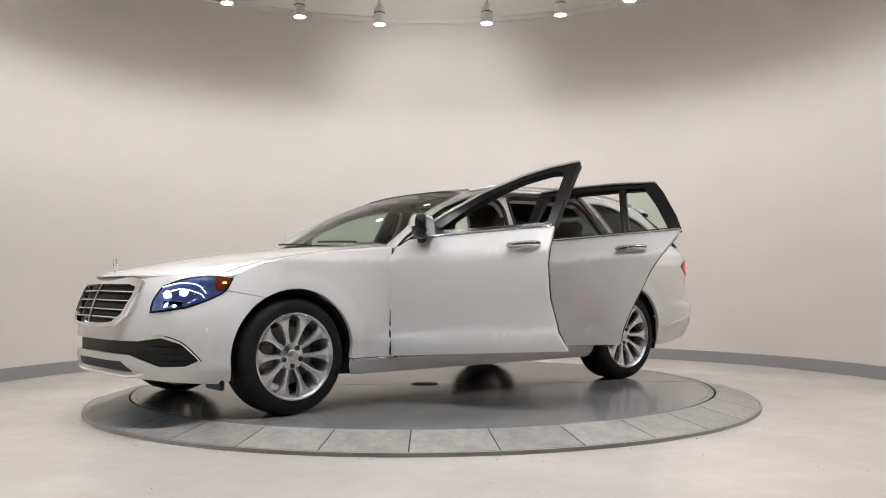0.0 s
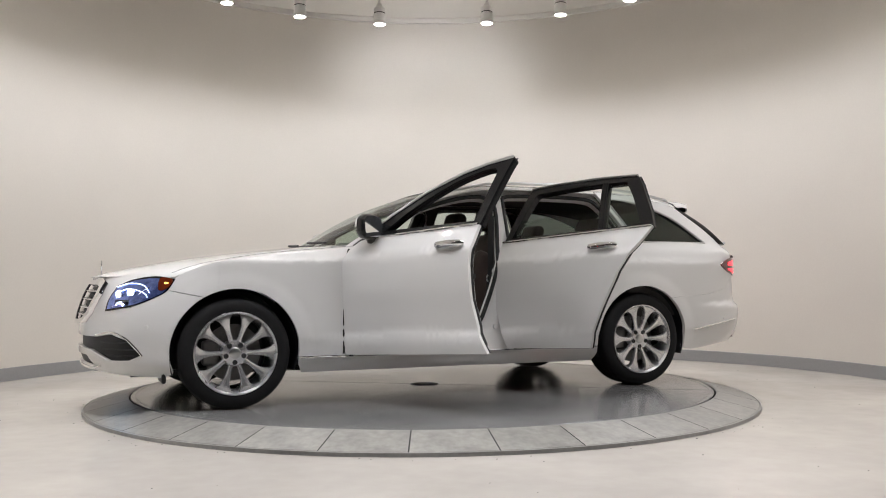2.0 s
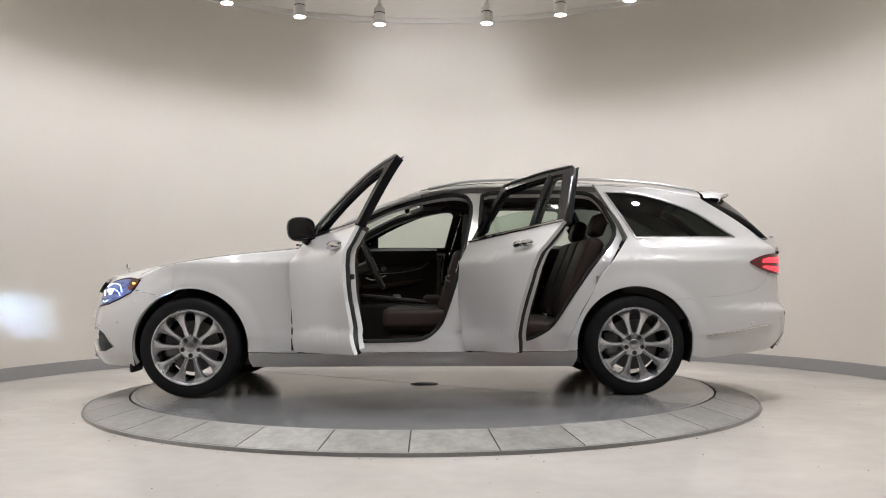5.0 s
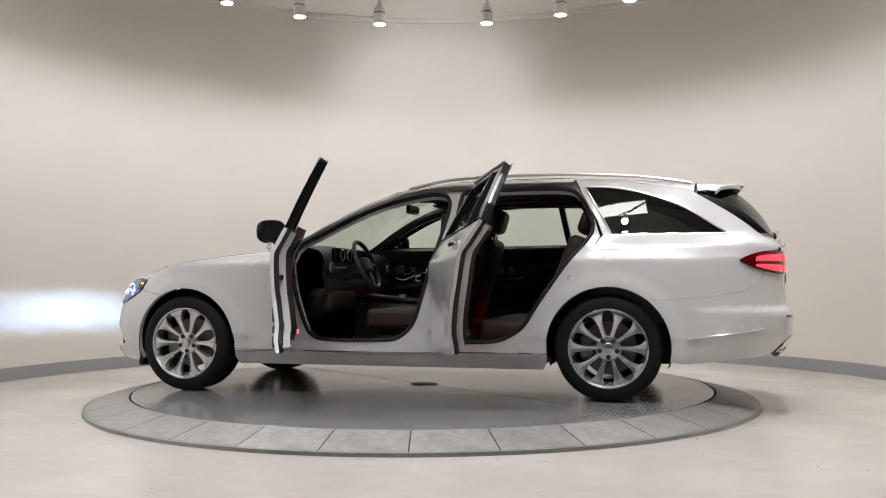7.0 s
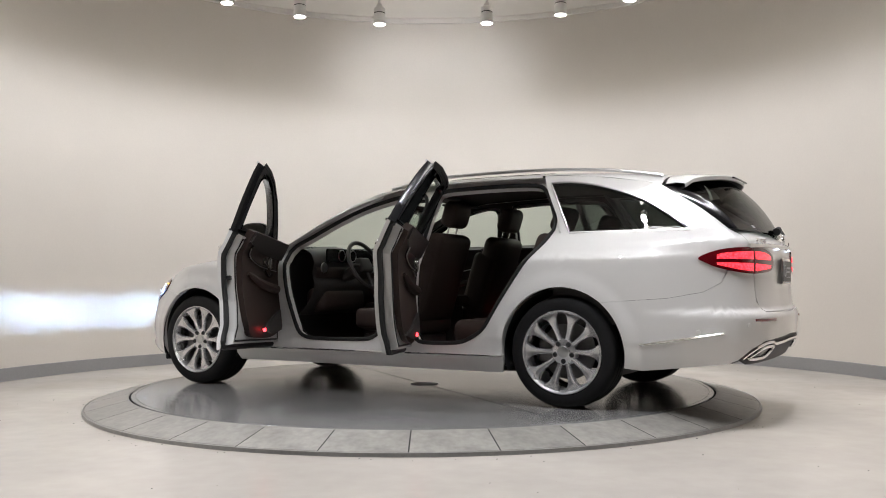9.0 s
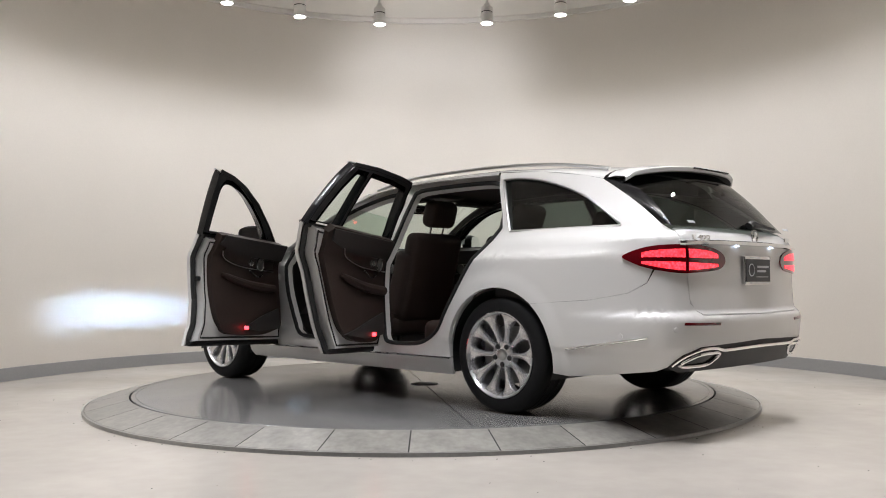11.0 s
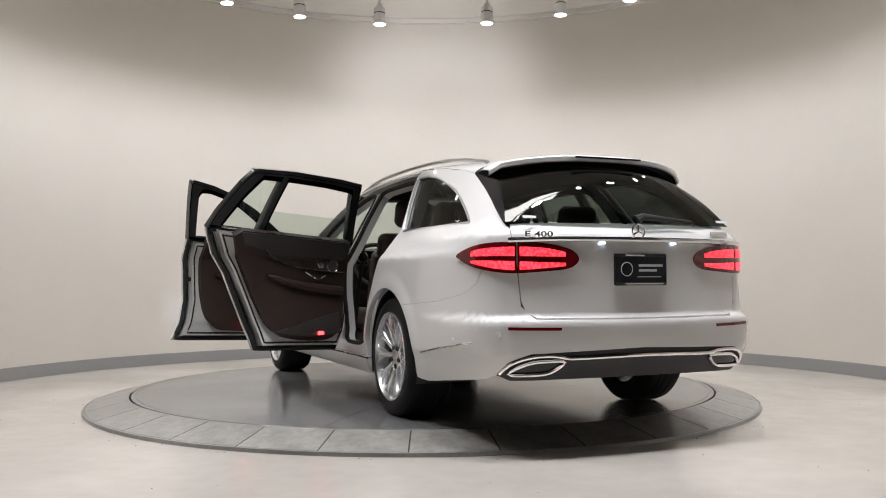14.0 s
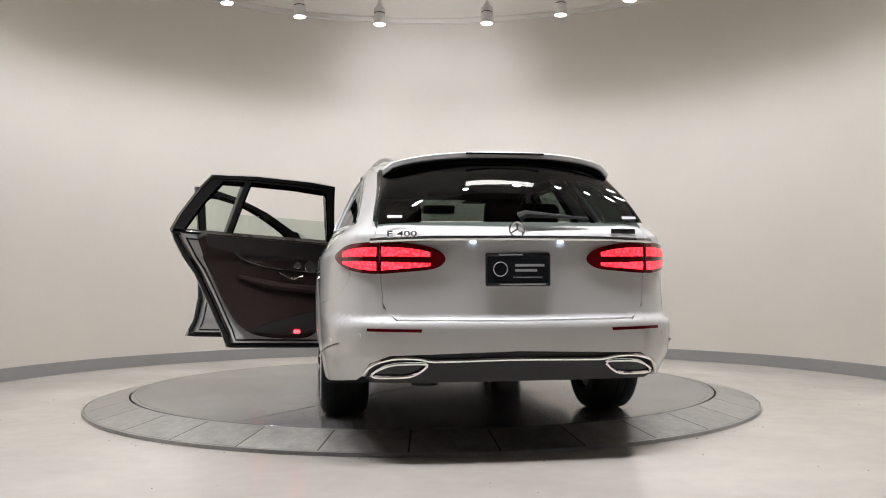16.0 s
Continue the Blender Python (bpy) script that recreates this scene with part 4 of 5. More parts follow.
sp, under = [], []
e0 = skin(-2.03, cant_z(-2.03))
for a in np.linspace(1, -1, 25):
    crest = max(0.0, 1 - abs(a) ** 2.4) ** 0.62
    z0, y, xe = e0.z + (roof_c(-2.03) - e0.z) * crest, e0.y * a, -2.335 + 0.20 * abs(a) ** 2.5
    zl = 1.330 + (1.404 - 1.330) * crest ** 0.7
    sp.append([(-2.03, y, z0 + 0.001), (-2.03 * 0.5 + xe * 0.5, y * 0.99, z0 * 0.5 + zl * 0.5 + 0.008), (xe, y * 0.975, zl), (xe - 0.005, y * 0.974, zl - 0.006), (xe - 0.002, y * 0.972, zl - 0.026), (xe + 0.008, y * 0.968, zl - 0.030)])
    under.append([(xe + 0.008, y * 0.968, zl - 0.030), (xe + 0.05, y * 0.962, zl - 0.030), (-2.10, y * 0.955, z0 - 0.05)])
spoiler = part("spoiler", grid(sp), M_PAINT, gate)
part("spoiler_underside", grid(under), M_TRIM, spoiler, "black underside of the spoiler")
part("brake_light", box(-2.344, -2.325, -0.20, 0.20, 1.388, 1.397, 0.003), M_BLACK, spoiler, "dark third brake light")

# ---- doors ----
HINGE_F, HINGE_R = (0.793, 0.883), (-0.330, 0.905)
F_OUT = [(0.790, 0.302), (0.797, 0.6), (0.790, 0.86), (0.735, 0.966), (0.66, 1.010), (0.50, 1.022)] + B_CUT
F_TOP = A_LINE[1:] + [(-0.398, 1.40), (-0.285, 1.028), (0.50, 1.026), (0.655, 1.015)]
F_WIN = spline([(0.47, 1.055), (0.30, 1.165), (0.10, 1.262), (-0.06, 1.322), (-0.22, 1.355)], 4)[:-1] + spline([(-0.22, 1.355), (-0.290, 1.353), (-0.308, 1.32)], 3)[:-1] + [(-0.308, 1.32), (-0.235, 1.050)]
R_OUT_ = [(u - 0.007, z) for u, z in B_CUT[::-1]][0:1] + [(-0.289, 0.42), (-0.255, 0.60), (-0.259, 0.80), (-0.287, 1.025), (-1.430, 1.049)] + [(u + 0.005, z) for u, z in R_EDGE[4::-1]]
R_TOP = [(-0.292, 1.028), (-0.405, 1.408), (-0.60, 1.418), (-0.95, 1.418), (-1.236, 1.402), (-1.291, 1.33), (-1.394, 1.15), (-1.432, 1.052)]
R_WIN = [(-0.350, 1.052), (-0.455, 1.350), (-0.470, 1.362), (-0.70, 1.374), (-0.985, 1.374), (-1.035, 1.058)]
R_QUA = [(-1.080, 1.060), (-1.032, 1.370), (-1.165, 1.366), (-1.245, 1.25), (-1.345, 1.064)]


def door(front, side, angle):
    name = ("front_door" if front else "rear_door")
    lower, upper, wins = (F_OUT, F_TOP, [F_WIN]) if front else (R_OUT_, R_TOP, [R_WIN, R_QUA])
    hx, hy = HINGE_F if front else HINGE_R
    d = sheet(name, panel(lower, rim=0.022, side=side), M_PAINT, car, "white car door, swung wide open" if angle else "closed white car door")
    axis = Vector((-0.0136, -0.0437, 1) if front else (-0.0393, -0.0224, 1))
    if angle:
        d.matrix_basis = Matrix.Translation((hx, hy, 0.6)) @ Matrix.Rotation(radians(-angle), 4, axis.normalized()) @ Matrix.Translation((-hx, -hy, -0.6))
    sheet("window_frame", panel(upper, wins, out=-0.004, rim=0.048, side=side), M_BLACK, d, "gloss black window frame")
    sheet("frame_lining", panel(shrink(upper, 0.004), [shrink(w, -0.004) for w in wins], out=-0.052, rim=0, side=side), M_TRIM, d)
    top = A_LINE[1:] if front else R_TOP[1:5]
    part("top_trim", tube(along(top, 0.002, side), 0.008, 6), M_SILVER, d, "chrome strip along the frame")
    part("belt_trim", tube(along([(0.60, 1.020), (-0.27, 1.030)] if front else [(-0.285, 1.030), (-1.425, 1.050)], 0.002, side, 0.08), 0.008, 6), M_CHROME, d, "chrome belt strip")
    if not front:
        level = 1.175 if side > 0 else 1.38
        pane = [(-0.34, 1.05), (-0.34 - 0.307 * (min(level, 1.35) - 1.05), level), (-1.035 + 0.16 * (level - 1.05), level), (-1.035, 1.05)]
        sheet("window_pane", panel(pane, out=-0.022, rim=0.004, side=side), M_GLASS, d, "greenish side glass, half lowered" if side > 0 else "greenish side glass")
        sheet("quarter_light", panel(R_QUA, out=-0.018, rim=0, side=side), M_GLASS, d, "greenish fixed side glass")
        part("window_post", tube(along([(-1.058, 1.05), (-1.008, 1.372)], -0.015, side), 0.018, 6), M_BLACK, d)
    elif side < 0:
        sheet("window_pane", panel(F_WIN, out=-0.022, rim=0, side=side), M_GLASS, d, "greenish side glass")
    # inside of the door
    inner = shrink(lower, 0.034)
    sheet("inner_flange", panel(shrink(lower, 0.003), [inner], out=-0.021, rim=0, side=side), M_PAINT, d)
    sheet("inner_shell", panel(inner, out=-0.090, rim=-0.070, side=side), M_PAINT, d)
    part("edge_gasket", tube(along(shrink(lower, 0.013) + shrink(lower, 0.013)[:1], -0.034, side)[:-1], 0.018, 6, closed=True), M_GASKET, d, "black rubber door seal")
    part("inner_seal", tube(along(shrink(lower, 0.052) + shrink(lower, 0.052)[:1], -0.091, side)[:-1], 0.006, 5, closed=True), M_GASKET, d, "thin black inner seal")
    if front:
        trim = spline([(0.70, 0.42), (0.71, 0.70), (0.68, 0.95)], 4)[:-1] + [(0.62, 1.020), (-0.12, 1.026)] + spline([(-0.170, 1.02), (-0.168, 0.75), (-0.140, 0.52), (-0.05, 0.40), (0.12, 0.372), (0.45, 0.372), (0.70, 0.42)], 5)[:-1]
        wood = [(0.60, 0.90), (0.30, 0.905), (-0.05, 0.955), (-0.10, 0.925), (-0.02, 0.87), (0.20, 0.835), (0.60, 0.825)]
        arm, lampx, seam = [(0.60, 0.70), (0.25, 0.72), (-0.06, 0.775)], 0.20, (0.10, 0.42)
        sp_at, handle_x = [(0.40, 0.865, 0.045), (0.28, 0.870, 0.022)], 0.36
    else:
        trim = spline([(-0.365, 0.46), (-0.345, 0.70), (-0.345, 0.95)], 4)[:-1] + [(-0.375, 1.025), (-1.22, 1.035)] + spline([(-1.272, 1.00), (-1.145, 0.78), (-1.045, 0.60), (-0.93, 0.44), (-0.76, 0.378), (-0.48, 0.378), (-0.365, 0.46)], 5)[:-1]
        wood = [(-0.37, 0.90), (-0.60, 0.905), (-0.98, 0.960), (-1.02, 0.93), (-0.92, 0.875), (-0.70, 0.835), (-0.37, 0.825)]
        arm, lampx, seam = [(-0.38, 0.70), (-0.70, 0.72), (-0.98, 0.775)], -0.56, (0.10, 0.42)
        sp_at, handle_x = [(-0.47, 0.865, 0.045), (-0.57, 0.868, 0.022)], -0.60
    tr = sheet("trim_panel", panel(trim, out=-0.125, rim=-0.045, side=side), M_LEATHER, d, "dark brown leather door lining")
    xs_ = [u for u, z in trim]
    x0, x1 = min(xs_), max(xs_)
    capl = [(x1 - 0.02, 0.905), (x1 - 0.03, 1.015), (x0 + (0.05 if front else 0.04), 1.022), (x0 + (0.012 if front else 0.075), 0.96), (x0 + (0.3), 0.912)]
    sheet("upper_lining", panel(capl, out=-0.137, rim=-0.014, side=side), M_DASH, d, "black upper lining")
    sheet("wood_strip", panel(wood, out=-0.135, rim=-0.012, side=side), M_WOOD, d, "dark wood inlay")
    part("wood_trim", tube(along(spline([wood[6], wood[5], wood[4], wood[3]], 5), -0.138, side), 0.004, 5), M_SILVER, d)
    part("armrest", tube(along(spline(arm, 4), -0.136, side, 1.0), [0.032, 0.032, 0.032, 0.031, 0.030, 0.027, 0.023, 0.018, 0.010], 10), M_LEATHER, d, "brown padded armrest")
    pocket = [(x1 - 0.05, 0.42), (x1 - 0.06, 0.56), (x1 - 0.30, 0.50), (x0 + 0.35, 0.42), (x1 - 0.30, 0.395)]
    sheet("door_pocket", panel(pocket, out=-0.142, rim=-0.02, side=side), M_DASH, d, "black door pocket")
    for u0, z0, r0 in sp_at:
        c = skin(u0, z0, -0.137) * Vector((1, side, 1))
        part("speaker", lathe([(0.0, 0.006), (r0 * 0.8, 0.008), (r0 * 0.82, 0.012), (r0, 0.012), (r0 * 1.03, 0.0)], 24, "y", m=Matrix.Translation(c) @ Matrix.Diagonal((1, -side, 1, 1))), M_IRON, d, "round metal speaker grille")
        part("speaker_ring", tube([c + Vector((r0 * math.cos(a), -0.011 * side, r0 * math.sin(a))) for a in np.linspace(0, 2 * math.pi, 25)[:-1]], 0.0035, 5, closed=True), M_CHROME, d, "chrome ring round the speaker")
    part("inner_handle", tube([p for p in along(spline([(handle_x + 0.07, 0.795), (handle_x, 0.775), (handle_x - 0.10, 0.815)], 4), -0.150, side)], 0.007, 6), M_CHROME, d, "chrome inner handle")
    part("courtesy_lamp", box(lampx - 0.022, lampx + 0.022, -0.006, 0.006, 0.408, 0.432, 0.003, m=Matrix.Translation((0, skin(lampx, 0.42, -0.146).y * side, 0))), M_REDLAMP, d, "glowing red courtesy lamp")
    lx, lz = (-0.215, 0.738) if front else (-1.110, 0.747)
    part("latch", box(lx - 0.03, lx + 0.012, -0.012, 0.012, lz - 0.014, lz + 0.014, 0.003, m=Matrix.Translation((0, (skin(lx, lz).y - 0.064) * side, 0))), M_GASKET, d, "dark metal latch")
    # outside handle
    hx0, hx1 = (-0.215, -0.01) if front else (-1.215, -1.01)
    hz = 0.925 if front else 0.940
    pts = [skin(hx0 + (hx1 - hx0) * k / 12, hz + 0.004 * math.sin(math.pi * k / 12), 0.012 + 0.026 * math.sin(math.pi * k / 12) ** 0.5) * Vector((1, side, 1)) for k in range(13)]
    part("door_handle", tube(pts, [0.010] + [0.0165] * 11 + [0.010], 10, flat=1.2), M_CHROME, d, "chrome door handle")
    cup = spline([(hx0 + 0.03, hz), (hx0 + 0.10, hz - 0.030), (hx1 - 0.02, hz - 0.005), (hx0 + 0.10, hz + 0.02)], 4, True)
    sheet("handle_cup", panel(cup, out=0.0015, rim=0.002, side=side), M_SILVER, d)
    if front:
        mb = bmesh.new()
        bmesh.ops.create_uvsphere(mb, u_segments=24, v_segments=14, radius=1.0)
        for v in mb.verts:
            x, y, z = v.co
            sx = abs(x) ** 0.75 * (1 if x > 0 else -1) * (0.080 if x > 0 else 0.042)
            sy = abs(y) ** 0.7 * (1 if y > 0 else -1) * 0.094
            sz = abs(z) ** 0.7 * (1 if z > 0 else -1) * 0.078
            v.co = (sx - 0.03 * (sy / 0.094), sy, sz)
        mm = pose(0.52 if side > 0 else 0.40, 0.900 * side, 1.082, 0, 0, -6 * side)
        bmesh.ops.transform(mb, matrix=mm, verts=mb.verts)
        mi = part("mirror", mb, M_BLACK, d, "black and white door mirror")
        cb = bmesh.new()
        bmesh.ops.create_uvsphere(cb, u_segments=24, v_segments=14, radius=1.0)
        for v in cb.verts:
            x, y, z = v.co
            sx = abs(x) ** 0.75 * (1 if x > 0 else -1) * 0.089
            v.co = (sx - 0.03 * y, abs(y) ** 0.7 * (1 if y > 0 else -1) * 0.097, abs(z) ** 0.7 * (1 if z > 0 else -1) * 0.081)
        bmesh.ops.delete(cb, geom=[v for v in cb.verts if v.co.x < 0.0 or v.co.z < -0.022], context="VERTS")
        bmesh.ops.transform(cb, matrix=mm, verts=cb.verts)
        part("mirror_cap", cb, M_PAINT, mi, "white mirror cap", smooth=60)
        gl = [( -0.044, 0.082 * math.copysign(abs(math.cos(a)) ** 0.5, math.cos(a)), 0.064 * math.copysign(abs(math.sin(a)) ** 0.5, math.sin(a))) for a in np.linspace(0, 2 * math.pi, 33)[:-1]]
        gbm = bmesh.new()
        gbm.faces.new([gbm.verts.new((x - 0.03 * (y / 0.118), y, z)) for x, y, z in gl])
        bmesh.ops.transform(gbm, matrix=mm, verts=gbm.verts)
        part("mirror_glass", gbm, M_MIRROR, mi, "mirror glass", smooth=None)
        part("mirror_foot", tube([(0.57, 0.835 * side, 1.012), (0.54, 0.87 * side, 1.018), (0.51, 0.885 * side, 1.040)], [0.035, 0.028, 0.03], 8), M_BLACK, d)
        tri = [(0.72, 0.985), (0.62, 1.045), (0.50, 1.118), (0.475, 1.04), (0.66, 1.012)]
        sheet("mirror_sail", panel(tri, out=0.001, rim=0.05, side=side), M_BLACK, d)
    return d


door(True, 1, 64.4)
door(False, 1, 65.5)
door(True, -1, 0)
door(False, -1, 0)

# ---- door frames of the body ----
OPEN_F = [(0.66, 0.98), (0.50, 1.085), (0.19, 1.245), (-0.05, 1.322), (-0.24, 1.358), (-0.345, 1.352), (-0.385, 1.32), (-0.395, 1.22), (-0.31, 0.85), (-0.225, 0.58), (-0.17, 0.46), (-0.08, 0.385), (0.05, 0.368), (0.42, 0.368), (0.54, 0.40), (0.60, 0.50), (0.66, 0.75)]
OPEN_R = [(-0.47, 1.30), (-0.50, 1.362), (-0.62, 1.376), (-0.95, 1.380), (-1.18, 1.370), (-1.262, 1.33), (-1.330, 1.22), (-1.368, 1.07), (-1.20, 0.86), (-1.03, 0.62), (-0.93, 0.47), (-0.83, 0.40), (-0.72, 0.366), (-0.48, 0.362), (-0.42, 0.40), (-0.405, 0.52), (-0.43, 0.85)]
FRAME = [(0.805, 0.295), (0.805, 0.90), (0.76, 0.985), (0.45, 1.172), (0.20, 1.292), (-0.05, 1.376), (-0.25, 1.412), (-0.8, 1.430), (-1.25, 1.424), (-1.30, 1.335), (-1.385, 1.15), (-1.42, 1.045), (-1.37, 0.96), (-1.24, 0.76), (-1.11, 0.54), (-1.06, 0.40), (-1.02, 0.295)]
for side in (1, -1):
    bf = sheet("body_frame", panel(FRAME, [spline(OPEN_F, 3, True), spline(OPEN_R, 3, True)], out=-0.060, rim=0.06, side=side), M_PAINT, car, "white inner body frame round the doors")
    for o in (OPEN_F, OPEN_R):
        part("opening_seal", tube(along(spline(o, 3, True) + [o[0]], -0.064, side)[:-1], 0.014, 8, closed=True), M_GASKET, bf, "black rubber opening seal")
    part("sill_step", box(-1.06, 0.80, 0.70, 0.885, 0.270, 0.296, 0.004, m=Matrix.Diagonal((1, side, 1, 1))), M_PAINT, bf)
    for x0, z0 in ((-0.285, 0.45), (-0.285, 0.83)):
        part("hinge", box(x0 - 0.035, x0 + 0.0, 0.815, 0.852, z0 - 0.016, z0 + 0.016, 0.005, m=Matrix.Diagonal((1, side, 1, 1))), M_PAINT, bf)
    for x0 in (0.76,):
        for z0 in (0.45, 0.80):
            part("hinge", box(x0 - 0.02, x0 + 0.04, 0.83, 0.87, z0 - 0.025, z0 + 0.025, 0.006, m=Matrix.Diagonal((1, side, 1, 1))), M_PAINT, bf)
    for x0, z0 in ((-0.24, 0.78), (-1.245, 0.775)):
        part("striker", tube([(x0, 0.845 * side, z0 - 0.02), (x0 + 0.02, 0.875 * side, z0 - 0.012), (x0 + 0.02, 0.875 * side, z0 + 0.012), (x0, 0.845 * side, z0 + 0.02)], 0.006, 6), M_SILVER, bf, "steel door striker")
    # inner lining of pillars, dark
    lin = sheet("pillar_lining", panel(shrink(FRAME, 0.02), [spline(shrink(OPEN_F, 0.005), 3, True), spline(shrink(OPEN_R, 0.005), 3, True)], out=-0.125, rim=0, side=side), M_LINER, car)
    sheet("cargo_lining", panel([(-1.40, 1.030), (-1.40, 0.50), (-2.42, 0.50), (-2.50, 1.030)], out=-0.09, rim=0, side=side), M_LINER, car)


# ---- inside ----
def pad(x0, x1, y0, y1, z0, z1, r, m=None, bm=None):
    b = bmesh.new()
    bmesh.ops.create_cube(b, size=1.0)
    bmesh.ops.transform(b, matrix=Matrix.Translation(((x0 + x1) / 2, (y0 + y1) / 2, (z0 + z1) / 2)) @ Matrix.Diagonal((x1 - x0, y1 - y0, z1 - z0, 1)), verts=b.verts)
    bmesh.ops.bevel(b, geom=b.edges[:], offset=r, segments=4, affect="EDGES", profile=0.5)
    if m is not None:
        bmesh.ops.transform(b, matrix=m, verts=b.verts)
    return merged(bm, b)


part("cabin_floor", box(-1.10, 0.85, -0.80, 0.80, 0.235, 0.262, 0.004), M_CARPET, car, "black carpeted cabin floor")
part("cargo_floor", box(-2.45, -1.10, -0.70, 0.70, 0.47, 0.50, 0.004), M_CARPET, car, "black carpeted cargo floor")
part("rear_underbody", box(-2.40, -1.00, -0.55, 0.55, 0.275, 0.34, 0.02), M_TRIM, car)
part("underbody", box(-1.00, 0.95, -0.46, 0.46, 0.160, 0.225, 0.03), M_TRIM, car)
part("engine_shield", box(0.95, 2.05, -0.60, 0.60, 0.190, 0.225, 0.012), M_TRIM, car)
part("firewall", box(0.80, 0.84, -0.78, 0.78, 0.23, 0.985), M_CARPET, car)
rows = []
for x in np.linspace(-0.06, -2.03, 16):
    e, cz = skin(x, cant_z(x)), roof_c(x)
    rows.append([(x, e.y * 0.97 * a, e.z + (cz - e.z) * (1 - abs(a) ** 2.4) ** 0.62 - 0.045) for a in np.linspace(1, -1, 17)])
part("headliner", grid(rows), M_LINER, car, "dark fabric headliner")


def seat(y, slid):
    s = part("front_seat", pad(-0.20, 0.32, y - 0.25, y + 0.25, 0.40, 0.54, 0.055, pose(0, 0, 0.0, 0, -4, 0)), M_LEATHER, car, "dark brown leather seat")
    for k in (1, -1):
        part("bolster", pad(-0.18, 0.30, y + k * 0.215 - 0.05, y + k * 0.215 + 0.05, 0.43, 0.575, 0.045), M_LEATHER, s)
    part("seat_base", box(-0.20, 0.25, y - 0.21, y + 0.21, 0.26, 0.41, 0.02), M_DASH, s)
    lean = pose(-0.17, y, 0.48, 0, -17, 0)
    part("backrest", pad(-0.065, 0.065, -0.24, 0.24, 0.0, 0.64, 0.055, lean), M_LEATHER, s)
    for k in (1, -1):
        part("bolster", pad(-0.05, 0.11, k * 0.21 - 0.045, k * 0.21 + 0.045, 0.05, 0.50, 0.042, lean), M_LEATHER, s)
        part("headrest_post", tube([lean @ Vector((0, k * 0.06, 0.60)), lean @ Vector((0, k * 0.06, 0.74))], 0.007, 6), M_CHROME, s)
    part("headrest", pad(-0.055, 0.055, -0.135, 0.135, 0.685, 0.875, 0.05, lean), M_LEATHER, s)
    for k in range(4):
        part("seam", tube([lean @ Vector((0.067, -0.15, 0.12 + 0.11 * k)), lean @ Vector((0.067, 0.15, 0.12 + 0.11 * k))], 0.003, 5), M_DASH, s)
    s.matrix_basis = pose(slid, 0, 0)
    return s


seat(0.37, -0.08)
seat(-0.37, -0.15)
bench = part("rear_bench", pad(-1.08, -0.58, -0.68, 0.68, 0.40, 0.56, 0.055, pose(0, 0, -0.02, 0, -3, 0)), M_LEATHER, car, "dark brown leather rear bench")
lean = pose(-1.05, 0, 0.50, 0, -22, 0)
for y0, y1 in ((0.22, 0.66), (-0.18, 0.20), (-0.66, -0.20)):
    part("backrest", pad(-0.07, 0.06, y0, y1, 0.0, 0.60, 0.05, lean), M_LEATHER, bench)
for y in (0.43, -0.43):
    part("headrest", pad(-0.05, 0.05, y - 0.13, y + 0.13, 0.62, 0.79, 0.045, lean), M_LEATHER, bench)
part("bench_base", box(-1.0, -0.62, -0.66, 0.66, 0.262, 0.42, 0.02), M_DASH, bench)

dash_rows = []
prof = [(0.80, 0.985), (0.66, 1.000), (0.56, 0.995), (0.50, 0.965), (0.475, 0.90), (0.49, 0.82), (0.47, 0.74), (0.52, 0.62), (0.62, 0.52)]
for y in np.linspace(0.76, -0.76, 21):
    hump = 0.03 * math.exp(-((y - 0.37) / 0.17) ** 2)
    dash_rows.append([(x, y, z + (hump if 0.9 < z and x < 0.7 else 0)) for x, z in spline(prof, 3)])
dash = part("dashboard", grid(dash_rows), M_DASH, car, "dark dashboard with wood trim")
part("dash_wood", grid([[(0.470, y, 0.87), (0.462, y, 0.84), (0.474, y, 0.79)] for y in np.linspace(0.74, -0.74, 12)]), M_WOOD, dash, "dark wood inlay")
part("screen", box(0.462, 0.476, -0.16, 0.62, 0.905, 1.005, 0.006, m=pose(0, 0, 0)), M_BLACK, dash, "wide black glass screen")
for y in (0.30, 0.44):
    part("gauge", tube([(0.459, y + 0.042 * math.cos(a), 0.955 + 0.042 * math.sin(a)) for a in np.linspace(0, 2 * math.pi, 21)[:-1]], 0.004, 5, closed=True), M_SILVER, dash)
for y in (0.66, 0.05, -0.02, -0.09, -0.62):
    part("air_vent", lathe([(0.0, 0.008), (0.028, 0.012), (0.036, 0.010), (0.038, 0.0)], 18, "x", m=pose(0.462, y, 0.865, 0, 180, 0)), M_SILVER, dash, "round metal air vent")
part("lower_dash", pad(0.47, 0.66, 0.10, 0.64, 0.54, 0.72, 0.06), M_LEATHER, dash, "brown leather knee panel")
con = part("centre_console", pad(-0.28, 0.50, -0.115, 0.115, 0.26, 0.60, 0.04), M_DASH, car, "dark centre console")
part("console_top", pad(-0.05, 0.48, -0.10, 0.10, 0.59, 0.625, 0.015, pose(0, 0, 0.0, 0, -6, 0)), M_WOOD, con, "dark wood console top")
part("armrest", pad(-0.34, -0.06, -0.10, 0.10, 0.58, 0.66, 0.03), M_LEATHER, con, "brown leather armrest")
part("controller", lathe([(0.0, 0.03), (0.028, 0.028), (0.032, 0.02), (0.032, 0.0)], 18, m=pose(0.14, 0, 0.635)), M_SILVER, con, "round metal controller")
wm = pose(0.30, 0.37, 0.885, 0, -66, 0)
